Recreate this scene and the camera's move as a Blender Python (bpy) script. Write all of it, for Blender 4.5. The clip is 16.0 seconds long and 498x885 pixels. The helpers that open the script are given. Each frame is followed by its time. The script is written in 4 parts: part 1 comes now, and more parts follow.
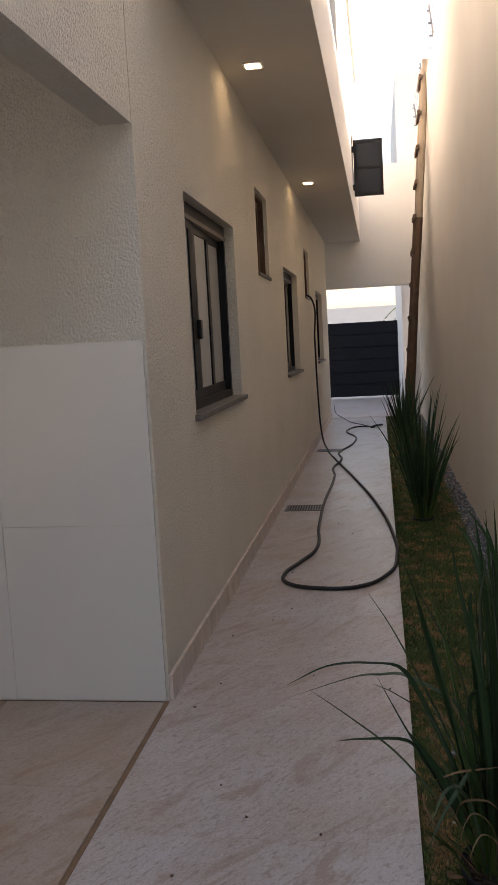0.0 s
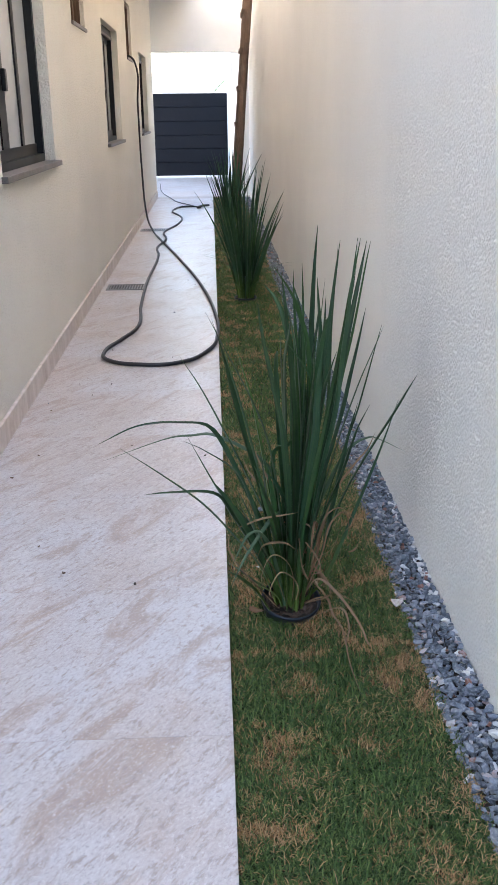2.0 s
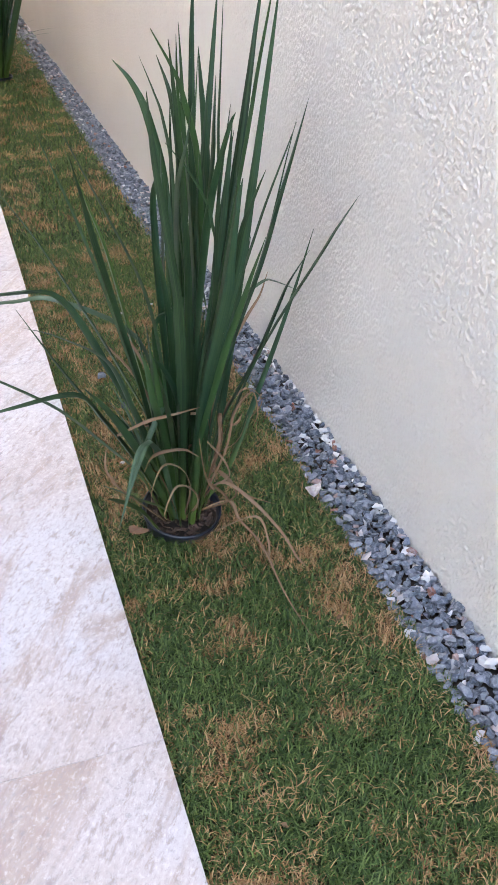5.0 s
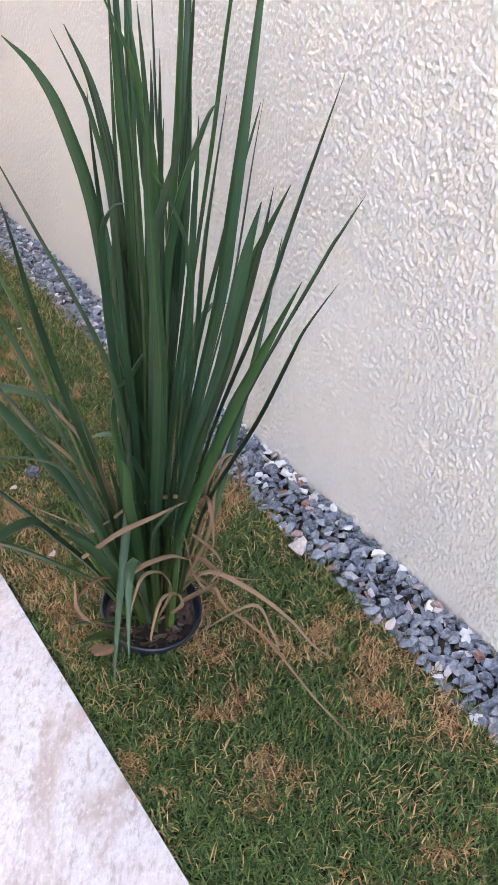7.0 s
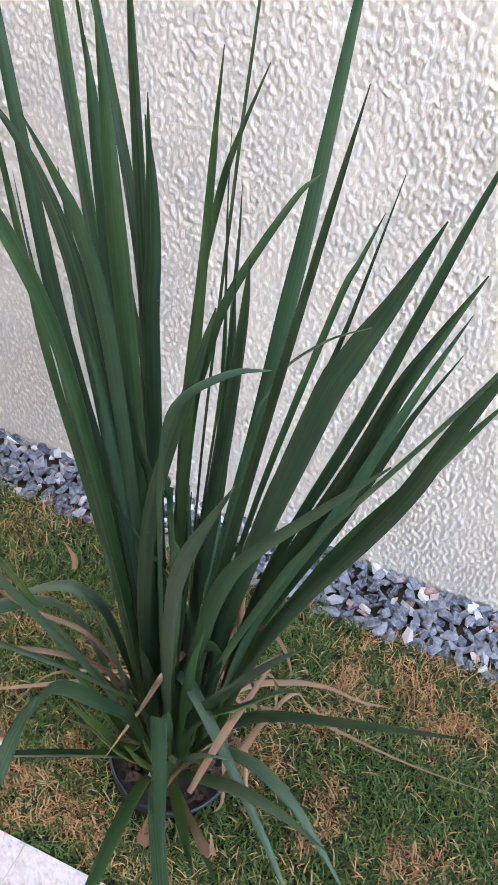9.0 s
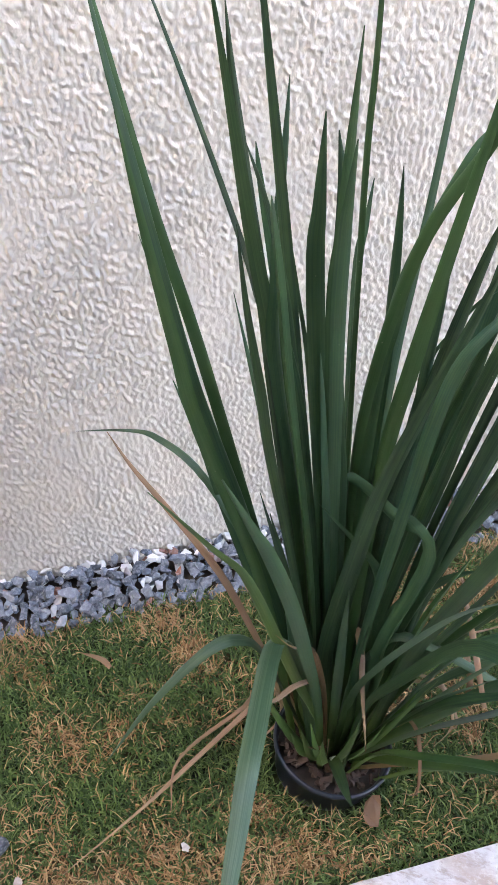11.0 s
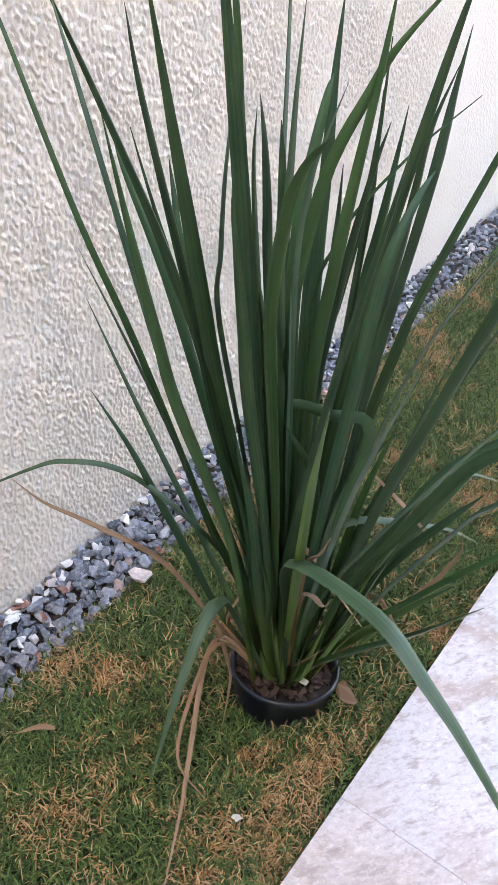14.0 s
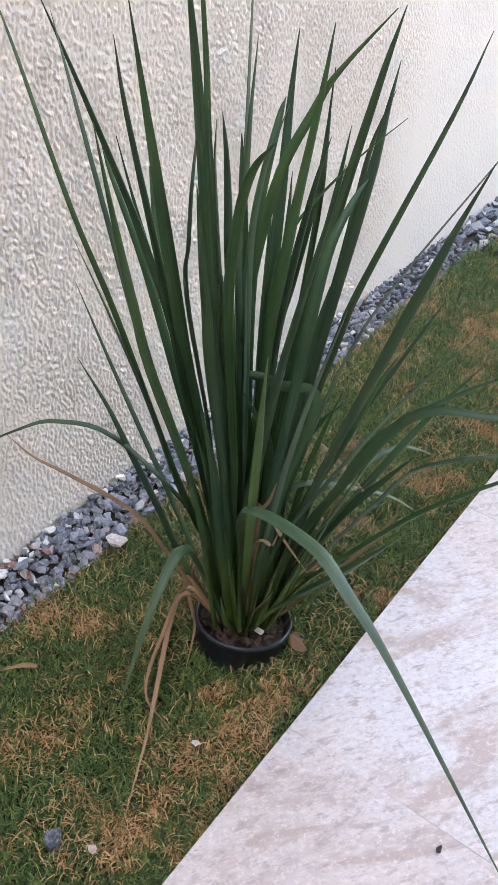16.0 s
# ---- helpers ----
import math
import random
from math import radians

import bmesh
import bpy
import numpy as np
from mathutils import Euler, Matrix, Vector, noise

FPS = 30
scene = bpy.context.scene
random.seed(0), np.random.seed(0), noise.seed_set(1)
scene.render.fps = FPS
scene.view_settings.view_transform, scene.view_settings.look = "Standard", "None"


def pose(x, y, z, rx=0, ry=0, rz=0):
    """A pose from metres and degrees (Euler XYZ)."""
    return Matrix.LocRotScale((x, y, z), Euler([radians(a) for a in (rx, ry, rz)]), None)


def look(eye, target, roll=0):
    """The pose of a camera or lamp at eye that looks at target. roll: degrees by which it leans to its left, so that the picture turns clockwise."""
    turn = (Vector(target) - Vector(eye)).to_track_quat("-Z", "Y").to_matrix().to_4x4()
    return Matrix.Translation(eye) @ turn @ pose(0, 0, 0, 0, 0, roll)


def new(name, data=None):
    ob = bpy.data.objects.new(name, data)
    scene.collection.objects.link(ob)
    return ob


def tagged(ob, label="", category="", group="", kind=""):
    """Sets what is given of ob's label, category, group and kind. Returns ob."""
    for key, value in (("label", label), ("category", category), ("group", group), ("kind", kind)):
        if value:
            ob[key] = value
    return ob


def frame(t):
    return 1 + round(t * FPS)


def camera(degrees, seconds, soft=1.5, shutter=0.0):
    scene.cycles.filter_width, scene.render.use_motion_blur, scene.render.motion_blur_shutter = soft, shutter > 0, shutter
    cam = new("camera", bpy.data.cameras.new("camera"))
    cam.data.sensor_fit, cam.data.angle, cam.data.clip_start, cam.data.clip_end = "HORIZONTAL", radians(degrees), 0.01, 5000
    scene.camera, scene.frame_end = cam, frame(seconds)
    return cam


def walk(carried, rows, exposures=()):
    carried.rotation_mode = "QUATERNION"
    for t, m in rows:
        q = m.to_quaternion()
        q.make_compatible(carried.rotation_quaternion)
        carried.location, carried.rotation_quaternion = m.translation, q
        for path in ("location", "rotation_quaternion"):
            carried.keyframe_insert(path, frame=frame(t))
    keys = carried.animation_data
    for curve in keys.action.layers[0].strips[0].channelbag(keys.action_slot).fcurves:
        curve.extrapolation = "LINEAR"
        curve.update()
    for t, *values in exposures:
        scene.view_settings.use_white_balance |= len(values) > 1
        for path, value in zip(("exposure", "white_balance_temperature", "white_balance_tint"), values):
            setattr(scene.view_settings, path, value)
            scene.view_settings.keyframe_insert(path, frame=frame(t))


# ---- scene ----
cam = camera(32.2, 16.0)
PATH = [
    (0, (0.868, -3.179, 1.391), (0.561, -1.216, 1.16), -3.1),
    (0.5, (0.885, -3.176, 1.365), (0.711, -1.221, 0.981), -2.6),
    (1, (0.9, -3.183, 1.353), (0.872, -1.259, 0.809), -1.6),
    (1.5, (0.914, -3.168, 1.314), (0.983, -1.281, 0.656), -0.8),
    (2, (0.912, -3.172, 1.32), (0.985, -1.305, 0.604), -0.5),
    (2.5, (0.919, -3.138, 1.282), (1.013, -1.307, 0.483), 0.4),
    (3, (0.883, -3.055, 1.293), (1.081, -1.241, 0.473), 1.6),
    (3.5, (0.778, -2.91, 1.273), (1.083, -1.14, 0.394), 2.6),
    (4, (0.708, -2.84, 1.215), (1.083, -1.153, 0.209), 3.5),
    (4.5, (0.752, -2.671, 1.202), (1.166, -1.049, 0.107), -1.6),
    (4.7, (0.757, -2.577, 1.2), (1.226, -0.986, 0.083), -0.4),
    (6.8, (0.684, -1.985, 1.136), (1.541, -0.642, -0.072), 0.2),
    (7, (0.688, -1.946, 1.129), (1.584, -0.635, -0.087), 0.7),
    (7.5, (0.658, -1.776, 1.118), (1.667, -0.586, -0.133), -0.2),
    (8, (0.599, -1.654, 1.118), (1.7, -0.598, -0.176), -0.9),
    (8.5, (0.663, -1.481, 1.129), (1.811, -0.6, -0.251), -1.8),
    (9, (0.660, -1.330, 1.150), (1.962, -0.780, -0.268), 2.0),
    (9.5, (0.562, -1.215, 1.170), (2.033, -0.925, -0.152), -0.3),
    (10, (0.505, -1.085, 1.160), (1.982, -1.043, -0.190), 4.2),
    (10.2, (0.513, -1.020, 1.160), (1.987, -1.030, -0.191), 3.0),
    (12.3, (0.622, -0.626, 1.150), (1.784, -1.537, -0.202), -1.3),
    (12.5, (0.638, -0.625, 1.135), (1.771, -1.586, -0.206), -1.2),
    (13, (0.688, -0.572, 1.122), (1.664, -1.717, -0.202), 0.4),
    (13.5, (0.724, -0.45, 1.161), (1.539, -1.68, -0.19), 1.9),
    (14, (0.709, -0.363, 1.155), (1.586, -1.594, -0.154), 1.8),
    (14.5, (0.63, -0.321, 1.178), (1.592, -1.53, -0.093), 2.3),
    (15, (0.536, -0.301, 1.192), (1.49, -1.516, -0.079), 3.7),
    (15.5, (0.542, -0.285, 1.206), (1.457, -1.531, -0.064), 3.5),
    (16, (0.578, -0.232, 1.208), (1.444, -1.515, -0.059), 3.9),
]
walk(cam, [(t, look(eye, target, roll)) for t, eye, target, roll in PATH],
     [(0.0, 1.7, 8800, 19), (0.5, 2.25, 7500, 15), (1.0, 2.85, 6750, 12), (1.5, 3.33, 7200, 12), (2.0, 3.45, 7150, 12), (3.5, 3.5, 7450, 13), (4.5, 3.82, 7600, 15), (7.0, 4.15, 7850, 19), (9.0, 4.26, 7700, 16), (10.0, 4.2, 7700, 18), (12.5, 4.32, 7750, 18), (16.0, 4.01, 7900, 16)])

# world, sun, large lights
world = bpy.data.worlds.new("sky")
scene.world = world
world.use_nodes = True
wn = world.node_tree
sky = wn.nodes.new("ShaderNodeTexSky")
sky.sky_type = "NISHITA"
sky.sun_disc = False
sky.sun_elevation, sky.sun_rotation = radians(42), radians(80)
sky.air_density, sky.dust_density, sky.ozone_density = 1.0, 2.0, 1.0
wn.links.new(sky.outputs[0], wn.nodes["Background"].inputs[0])
wn.nodes["Background"].inputs[1].default_value = 0.15
sun_data = bpy.data.lights.new("sun", "SUN")
sun_data.energy, sun_data.angle, sun_data.color = 3.5, radians(0.6), (1.0, 0.95, 0.88)
sun = new("sun", sun_data)
SUN_FROM = Vector((math.sin(radians(80)) * math.cos(radians(42)), math.cos(radians(80)) * math.cos(radians(42)), math.sin(radians(42))))
sun.matrix_world = look(SUN_FROM * 30, (0, 0, 0))


# ---------- helpers ----------
def part(name, bm, material, parent=None, label="", smooth=False):
    me = bpy.data.meshes.new(name)
    if isinstance(bm, tuple):
        me.from_pydata(*bm)
    else:
        bm.to_mesh(me)
        bm.free()
    if smooth:
        for p in me.polygons:
            p.use_smooth = True
    me.materials.append(material)
    ob = new(name, me)
    if parent is not None:
        ob.parent = parent
    if label:
        ob["label"] = label
    return ob


def box(x0, x1, y0, y1, z0, z1, bm=None, bevel=0.0):
    bm = bm or bmesh.new()
    r = bmesh.ops.create_cube(bm, size=1.0)
    vs = r["verts"]
    bmesh.ops.scale(bm, vec=(x1 - x0, y1 - y0, z1 - z0), verts=vs)
    bmesh.ops.translate(bm, vec=((x0 + x1) / 2, (y0 + y1) / 2, (z0 + z1) / 2), verts=vs)
    if bevel:
        es = list({e for v in vs for e in v.link_edges})
        bmesh.ops.bevel(bm, geom=es, offset=bevel, segments=2, affect="EDGES", profile=0.5)
    return bm



def empty(name, label, category, group="", at=(0, 0, 0)):
    ob = new(name)
    ob.location = at
    ob.empty_display_size = 0.1
    return tagged(ob, label, category, group)


class Nodes:
    """A small builder of node materials."""

    def __init__(self, name):
        self.m = bpy.data.materials.new(name)
        self.m.use_nodes = True
        self.t = self.m.node_tree
        self.b = self.t.nodes["Principled BSDF"]
        self.pos = self.t.nodes.new("ShaderNodeNewGeometry").outputs["Position"]

    def put(self, socket, value):
        if isinstance(value, bpy.types.NodeSocket):
            self.t.links.new(value, socket)
        else:
            socket.default_value = value

    def vec(self, scale=(1, 1, 1), rot=(0, 0, 0), src=None):
        n = self.t.nodes.new("ShaderNodeMapping")
        self.put(n.inputs["Vector"], src or self.pos)
        n.inputs["Scale"].default_value = scale
        n.inputs["Rotation"].default_value = rot
        return n.outputs[0]

    def noise(self, scale, detail=4, rough=0.55, vec=None, distort=0.0):
        n = self.t.nodes.new("ShaderNodeTexNoise")
        self.put(n.inputs["Vector"], vec or self.pos)
        n.inputs["Scale"].default_value, n.inputs["Detail"].default_value = scale, detail
        n.inputs["Roughness"].default_value, n.inputs["Distortion"].default_value = rough, distort
        return n.outputs[0]

    def voronoi(self, scale, vec=None, out="Distance", feature="F1"):
        n = self.t.nodes.new("ShaderNodeTexVoronoi")
        n.feature = feature
        self.put(n.inputs["Vector"], vec or self.pos)
        n.inputs["Scale"].default_value = scale
        return n.outputs[out]

    def ramp(self, fac, *stops):
        n = self.t.nodes.new("ShaderNodeValToRGB")
        self.put(n.inputs[0], fac)
        e = n.color_ramp.elements
        while len(e) < len(stops):
            e.new(0.5)
        for el, (p, c) in zip(e, stops):
            el.position = p
            el.color = (*c, 1) if not isinstance(c, (int, float)) else (c, c, c, 1)
        return n.outputs[0]

    def mix(self, fac, a, b, kind="MIX"):
        n = self.t.nodes.new("ShaderNodeMix")
        n.data_type, n.blend_type = "RGBA", kind
        self.put(n.inputs[0], fac)
        for s, v in ((n.inputs[6], a), (n.inputs[7], b)):
            self.put(s, (*v, 1) if isinstance(v, tuple) else v)
        return n.outputs[2]

    def math(self, op, a, b=0.0):
        n = self.t.nodes.new("ShaderNodeMath")
        n.operation = op
        self.put(n.inputs[0], a)
        self.put(n.inputs[1], b)
        return n.outputs[0]

    def attribute(self, name):
        n = self.t.nodes.new("ShaderNodeAttribute")
        n.attribute_name = name
        return n.outputs["Fac"]

    def random(self):
        return self.t.nodes.new("ShaderNodeObjectInfo").outputs["Random"]

    def island(self):
        return self.t.nodes.new("ShaderNodeNewGeometry").outputs["Random Per Island"]

    def bump(self, height, strength=0.5, distance=0.01, chain=None):
        n = self.t.nodes.new("ShaderNodeBump")
        self.put(n.inputs["Height"], height)
        n.inputs["Strength"].default_value, n.inputs["Distance"].default_value = strength, distance
        if chain:
            self.put(n.inputs["Normal"], chain)
        return n.outputs[0]

    def done(self, color, rough=0.6, normal=None, metal=0.0, spec=0.5):
        self.put(self.b.inputs["Base Color"], (*color, 1) if isinstance(color, tuple) else color)
        self.put(self.b.inputs["Roughness"], rough)
        self.put(self.b.inputs["Metallic"], metal)
        self.put(self.b.inputs["Specular IOR Level"], spec)
        if normal:
            self.put(self.b.inputs["Normal"], normal)
        return self.m


def plain(name, color, rough=0.5, metal=0.0, var=0.08, scale=30, bump=0.1, spec=0.5):
    n = Nodes(name)
    f = n.noise(scale, 5)
    f2 = n.noise(scale / 9, 3)
    dark = tuple(c * (1 - 2 * var) for c in color)
    light = tuple(min(1, c * (1 + var)) for c in color)
    col = n.mix(n.ramp(f2, (0.35, 0), (0.7, 1)), n.mix(f, dark, color), n.mix(f, color, light))
    return n.done(col, rough, n.bump(f, bump, 0.002), metal, spec)


# ---------- materials ----------
def stucco(name, color, strength, scale=1.0, spec=0.25):
    n = Nodes(name)
    v = n.vec((1, 1, 0.74))
    soft = n.noise(105 * scale, 1.6, 0.45, v, 0.12)
    small = n.noise(215 * scale, 1.5, 0.5, v)
    worms = n.math("ADD", n.math("MULTIPLY", soft, 0.74), n.math("MULTIPLY", small, 0.26))
    lumps = n.ramp(worms, (0.36, 0), (0.47, 0.55), (0.62, 1))
    fine = n.noise(330 * scale, 3, 0.6)
    patch = n.ramp(n.noise(4.5, 3), (0.30, 0.55), (0.62, 1.0))
    broad = n.noise(1.3, 4)
    h = n.math("ADD", n.math("MULTIPLY", lumps, patch), n.math("MULTIPLY", fine, 0.16))
    c0 = tuple(c * 0.94 for c in color)
    col = n.mix(n.ramp(broad, (0.3, 0), (0.7, 1)), c0, color)
    # crease shade put into the colour: hollows between the worms slightly darker
    col = n.mix(n.math("MULTIPLY", n.ramp(worms, (0.36, 1), (0.47, 0)), 0.10), col, tuple(c * 0.72 for c in color))
    return n.done(col, 0.9, n.bump(h, strength, 0.0062), spec=spec)


M_WALL = stucco("cream_textured_paint", (0.75, 0.700, 0.640), 0.45, 1.15, 0.1)
M_RELIEF = stucco("cream_textured_paint_relief", (0.75, 0.700, 0.640), 0.22, 2.2, 0.1)
M_HOUSE = stucco("cream_fine_paint", (0.73, 0.685, 0.605), 0.95, 0.95)
M_WHITE = plain("white_paint", (0.78, 0.77, 0.75), 0.7, var=0.03, scale=12)
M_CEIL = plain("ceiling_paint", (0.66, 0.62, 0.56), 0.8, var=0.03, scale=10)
M_BLACK = plain("black_aluminium", (0.012, 0.012, 0.013), 0.5, 0.0, var=0.1, scale=60, bump=0.03, spec=0.25)
M_STEEL = plain("grey_metal", (0.22, 0.22, 0.23), 0.4, 0.8, var=0.1, scale=80)
M_GATE = plain("dark_gate_paint", (0.009, 0.010, 0.015), 0.55, 0.0, var=0.15, scale=8, bump=0.03, spec=0.2)
M_GROUT = plain("brown_grout", (0.25, 0.16, 0.10), 0.9, var=0.2, scale=90)
M_JOINT = plain("pale_grout", (0.50, 0.45, 0.42), 0.9, var=0.1, scale=90)
M_EARTH = plain("earth", (0.06, 0.044, 0.033), 0.95, var=0.3, scale=120, bump=0.6)
M_BARK = plain("bark_chips", (0.085, 0.05, 0.036), 0.9, var=0.3, scale=150, bump=0.4)
M_POT = plain("black_plastic", (0.014, 0.019, 0.030), 0.38, var=0.15, scale=70, bump=0.08)
M_HOSE = plain("black_rubber", (0.012, 0.012, 0.014), 0.45, var=0.1, scale=90)
M_SILL = plain("grey_granite", (0.16, 0.14, 0.13), 0.45, var=0.25, scale=220)
M_TAG = plain("white_plastic", (0.8, 0.8, 0.8), 0.4, var=0.03)


def travertine(name, dust=0.0):
    n = Nodes(name)
    src = n.t.nodes.new("ShaderNodeVectorMath")
    src.operation = "ADD"
    n.put(src.inputs[0], n.pos)
    off = n.math("MULTIPLY", n.random(), 37.0)
    n.put(src.inputs[1], off)
    p = src.outputs[0]
    turned = n.vec((1, 1, 1), (0, 0, radians(-56)), p)
    v = n.vec((1.0, 3.4, 1.0), (0, 0, 0), turned)
    vein = n.noise(2.6, 8, 0.64, v, 0.9)
    grain = n.noise(26, 6, 0.7, n.vec((1, 2.6, 1), (0, 0, 0), turned))
    speck = n.noise(95, 4, 0.7, p)
    cloud = n.noise(2.2, 4, 0.5, p)
    mott = n.noise(85, 5, 0.7, n.vec((1, 1.7, 1), (0, 0, 0), turned))
    base = n.mix(n.ramp(cloud, (0.36, 0), (0.62, 1)), (0.475, 0.405, 0.370), (0.525, 0.495, 0.495))
    base = n.mix(n.math("MULTIPLY", n.ramp(vein, (0.52, 0), (0.64, 1)), 0.78), base, (0.36, 0.255, 0.20))
    base = n.mix(n.math("MULTIPLY", n.ramp(vein, (0.30, 1), (0.42, 0)), 0.45), base, (0.61, 0.59, 0.58))
    base = n.mix(n.math("MULTIPLY", n.ramp(grain, (0.53, 0), (0.63, 1)), 0.80), base, (0.32, 0.245, 0.21))
    base = n.mix(n.math("MULTIPLY", n.ramp(mott, (0.34, 1), (0.48, 0)), 0.32), base, (0.72, 0.70, 0.69))
    base = n.mix(n.math("MULTIPLY", n.ramp(mott, (0.53, 0), (0.62, 1)), 0.48), base, (0.36, 0.305, 0.285))
    base = n.mix(n.math("MULTIPLY", n.ramp(speck, (0.58, 0), (0.66, 1)), 0.6), base, (0.30, 0.27, 0.26))
    base = n.mix(n.math("MULTIPLY", n.ramp(speck, (0.30, 1), (0.42, 0)), 0.4), base, (0.74, 0.72, 0.71))
    if dust:
        base = n.mix(n.math("MULTIPLY", n.ramp(n.noise(3.5, 5, 0.65), (0.3, 0.35), (0.65, 1)), dust), base, (0.36, 0.235, 0.14))
    h = n.math("ADD", n.math("MULTIPLY", speck, 0.5), grain)
    return n.done(base, 0.34, n.bump(h, 0.2, 0.002), spec=0.5)


M_TILE = travertine("travertine_porcelain")
M_TILE_DUSTY = travertine("dusty_travertine_porcelain", 0.62)


def skirting():
    n = Nodes("skirting_stone")
    vein = n.noise(5, 8, 0.65, n.vec((1, 2.4, 1), (radians(40), 0, 0)), 0.8)
    fine = n.noise(60, 5, 0.7)
    col = n.mix(n.ramp(vein, (0.35, 0), (0.65, 1)), (0.50, 0.415, 0.36), (0.70, 0.62, 0.57))
    col = n.mix(n.math("MULTIPLY", fine, 0.35), col, (0.40, 0.33, 0.295))
    return n.done(col, 0.5, n.bump(fine, 0.2, 0.002))


M_SKIRT = skirting()


def glazed():
    n = Nodes("white_glazed_tile")
    f = n.noise(3, 3)
    return n.done(n.mix(f, (0.62, 0.605, 0.575), (0.66, 0.65, 0.62)), 0.22, n.bump(n.noise(40, 2), 0.04, 0.002))


M_GLAZE = glazed()


def wood():
    n = Nodes("weathered_wood")
    g = n.noise(30, 6, 0.65, n.vec((6, 6, 0.35)), 0.4)
    b = n.noise(4, 4)
    col = n.mix(n.ramp(g, (0.3, 0), (0.7, 1)), (0.055, 0.030, 0.019), (0.17, 0.098, 0.062))
    col = n.mix(n.math("MULTIPLY", n.ramp(b, (0.45, 0), (0.7, 1)), 0.4), col, (0.24, 0.18, 0.135))
    return n.done(col, 0.85, n.bump(g, 0.5, 0.004))


M_WOOD = wood()


def leaf_mat(name, shades, tipc, rough=0.42, spec=0.5, sheath=None):
    """Leaf skin: a shade for each leaf, faint ribs along it, blotches, and a paler sheath where it leaves the soil."""
    n = Nodes(name)
    r = n.random()
    along, across = n.attribute("along"), n.attribute("across")
    grid = n.t.nodes.new("ShaderNodeCombineXYZ")
    n.put(grid.inputs[0], n.math("MULTIPLY", across, 5.0))
    n.put(grid.inputs[1], n.math("MULTIPLY", along, 1.6))
    n.put(grid.inputs[2], n.math("MULTIPLY", r, 91.0))
    st = n.noise(1.6, 3, 0.65, grid.outputs[0])
    blot = n.noise(14, 4)
    k = len(shades)
    col = n.ramp(r, *[(i / (k - 1), c) for i, c in enumerate(shades)])
    col = n.mix(n.math("MULTIPLY", n.ramp(st, (0.42, 0), (0.60, 1)), 0.50), col, tipc)
    col = n.mix(n.math("MULTIPLY", n.ramp(blot, (0.52, 0), (0.72, 1)), 0.30), col, tipc)
    if sheath:
        rib = n.ramp(n.math("ABSOLUTE", across), (0.0, 1), (0.16, 0))
        col = n.mix(n.math("MULTIPLY", rib, 0.35), col, tipc)
        worn = n.math("ADD", along, n.math("MULTIPLY", n.noise(30, 3), 0.16))
        col = n.mix(n.ramp(n.math("ADD", worn, n.math("MULTIPLY", r, 0.05)), (1.035, 0), (1.10, 0.9)), col, (0.11, 0.070, 0.038))
        fleck = n.ramp(n.voronoi(120), (0.04, 1), (0.09, 0))
        fleck = n.math("MULTIPLY", fleck, n.ramp(n.noise(35, 2), (0.60, 0), (0.66, 1)))
        col = n.mix(n.math("MULTIPLY", fleck, 0.6), col, (0.30, 0.30, 0.22))
        sep = n.t.nodes.new("ShaderNodeSeparateXYZ")
        n.put(sep.inputs[0], n.pos)
        low = n.ramp(n.math("ADD", sep.outputs[2], n.math("MULTIPLY", n.noise(9, 3), 0.12)), (0.07, 0.75), (0.30, 0))
        col = n.mix(low, col, sheath)
    m = n.done(col, rough, n.bump(st, 0.12, 0.002), spec=spec)
    tr = n.t.nodes.new("ShaderNodeBsdfTranslucent")
    n.put(tr.inputs[0], n.mix(0.5, col, (0.12, 0.2, 0.03)))
    ad = n.t.nodes.new("ShaderNodeMixShader")
    ad.inputs[0].default_value = 0.08
    n.t.links.new(n.b.outputs[0], ad.inputs[1])
    n.t.links.new(tr.outputs[0], ad.inputs[2])
    n.t.links.new(ad.outputs[0], n.t.nodes["Material Output"].inputs[0])
    return m


M_LEAF = leaf_mat("green_leaf", ((0.007, 0.022, 0.010), (0.016, 0.060, 0.026), (0.007, 0.025, 0.011), (0.018, 0.065, 0.036), (0.025, 0.078, 0.021), (0.007, 0.029, 0.015), (0.014, 0.054, 0.031), (0.022, 0.064, 0.027)), (0.046, 0.096, 0.036), 0.48, 0.36, sheath=(0.10, 0.155, 0.025))
M_LEAF_PALE = leaf_mat("grey_green_leaf", ((0.026, 0.066, 0.032), (0.046, 0.092, 0.046)), (0.08, 0.125, 0.07), 0.42, 0.4)
M_LEAF_YOUNG = leaf_mat("fresh_green_leaf", ((0.035, 0.10, 0.015), (0.07, 0.15, 0.03)), (0.10, 0.17, 0.05))
M_LEAF_DRY = leaf_mat("dry_leaf", ((0.17, 0.095, 0.055), (0.36, 0.24, 0.155), (0.24, 0.14, 0.085)), (0.20, 0.11, 0.07), 0.8, 0.2)


def turf():
    n = Nodes("turf_base")
    a = n.noise(55, 5, 0.7)
    b = n.noise(5.5, 4)
    col = n.mix(n.ramp(a, (0.3, 0), (0.7, 1)), (0.012, 0.017, 0.007), (0.040, 0.046, 0.017))
    col = n.mix(n.math("MULTIPLY", n.ramp(b, (0.48, 0), (0.66, 1)), 0.5), col, (0.15, 0.09, 0.04))
    return n.done(col, 0.95, n.bump(a, 0.8, 0.01), spec=0.2)


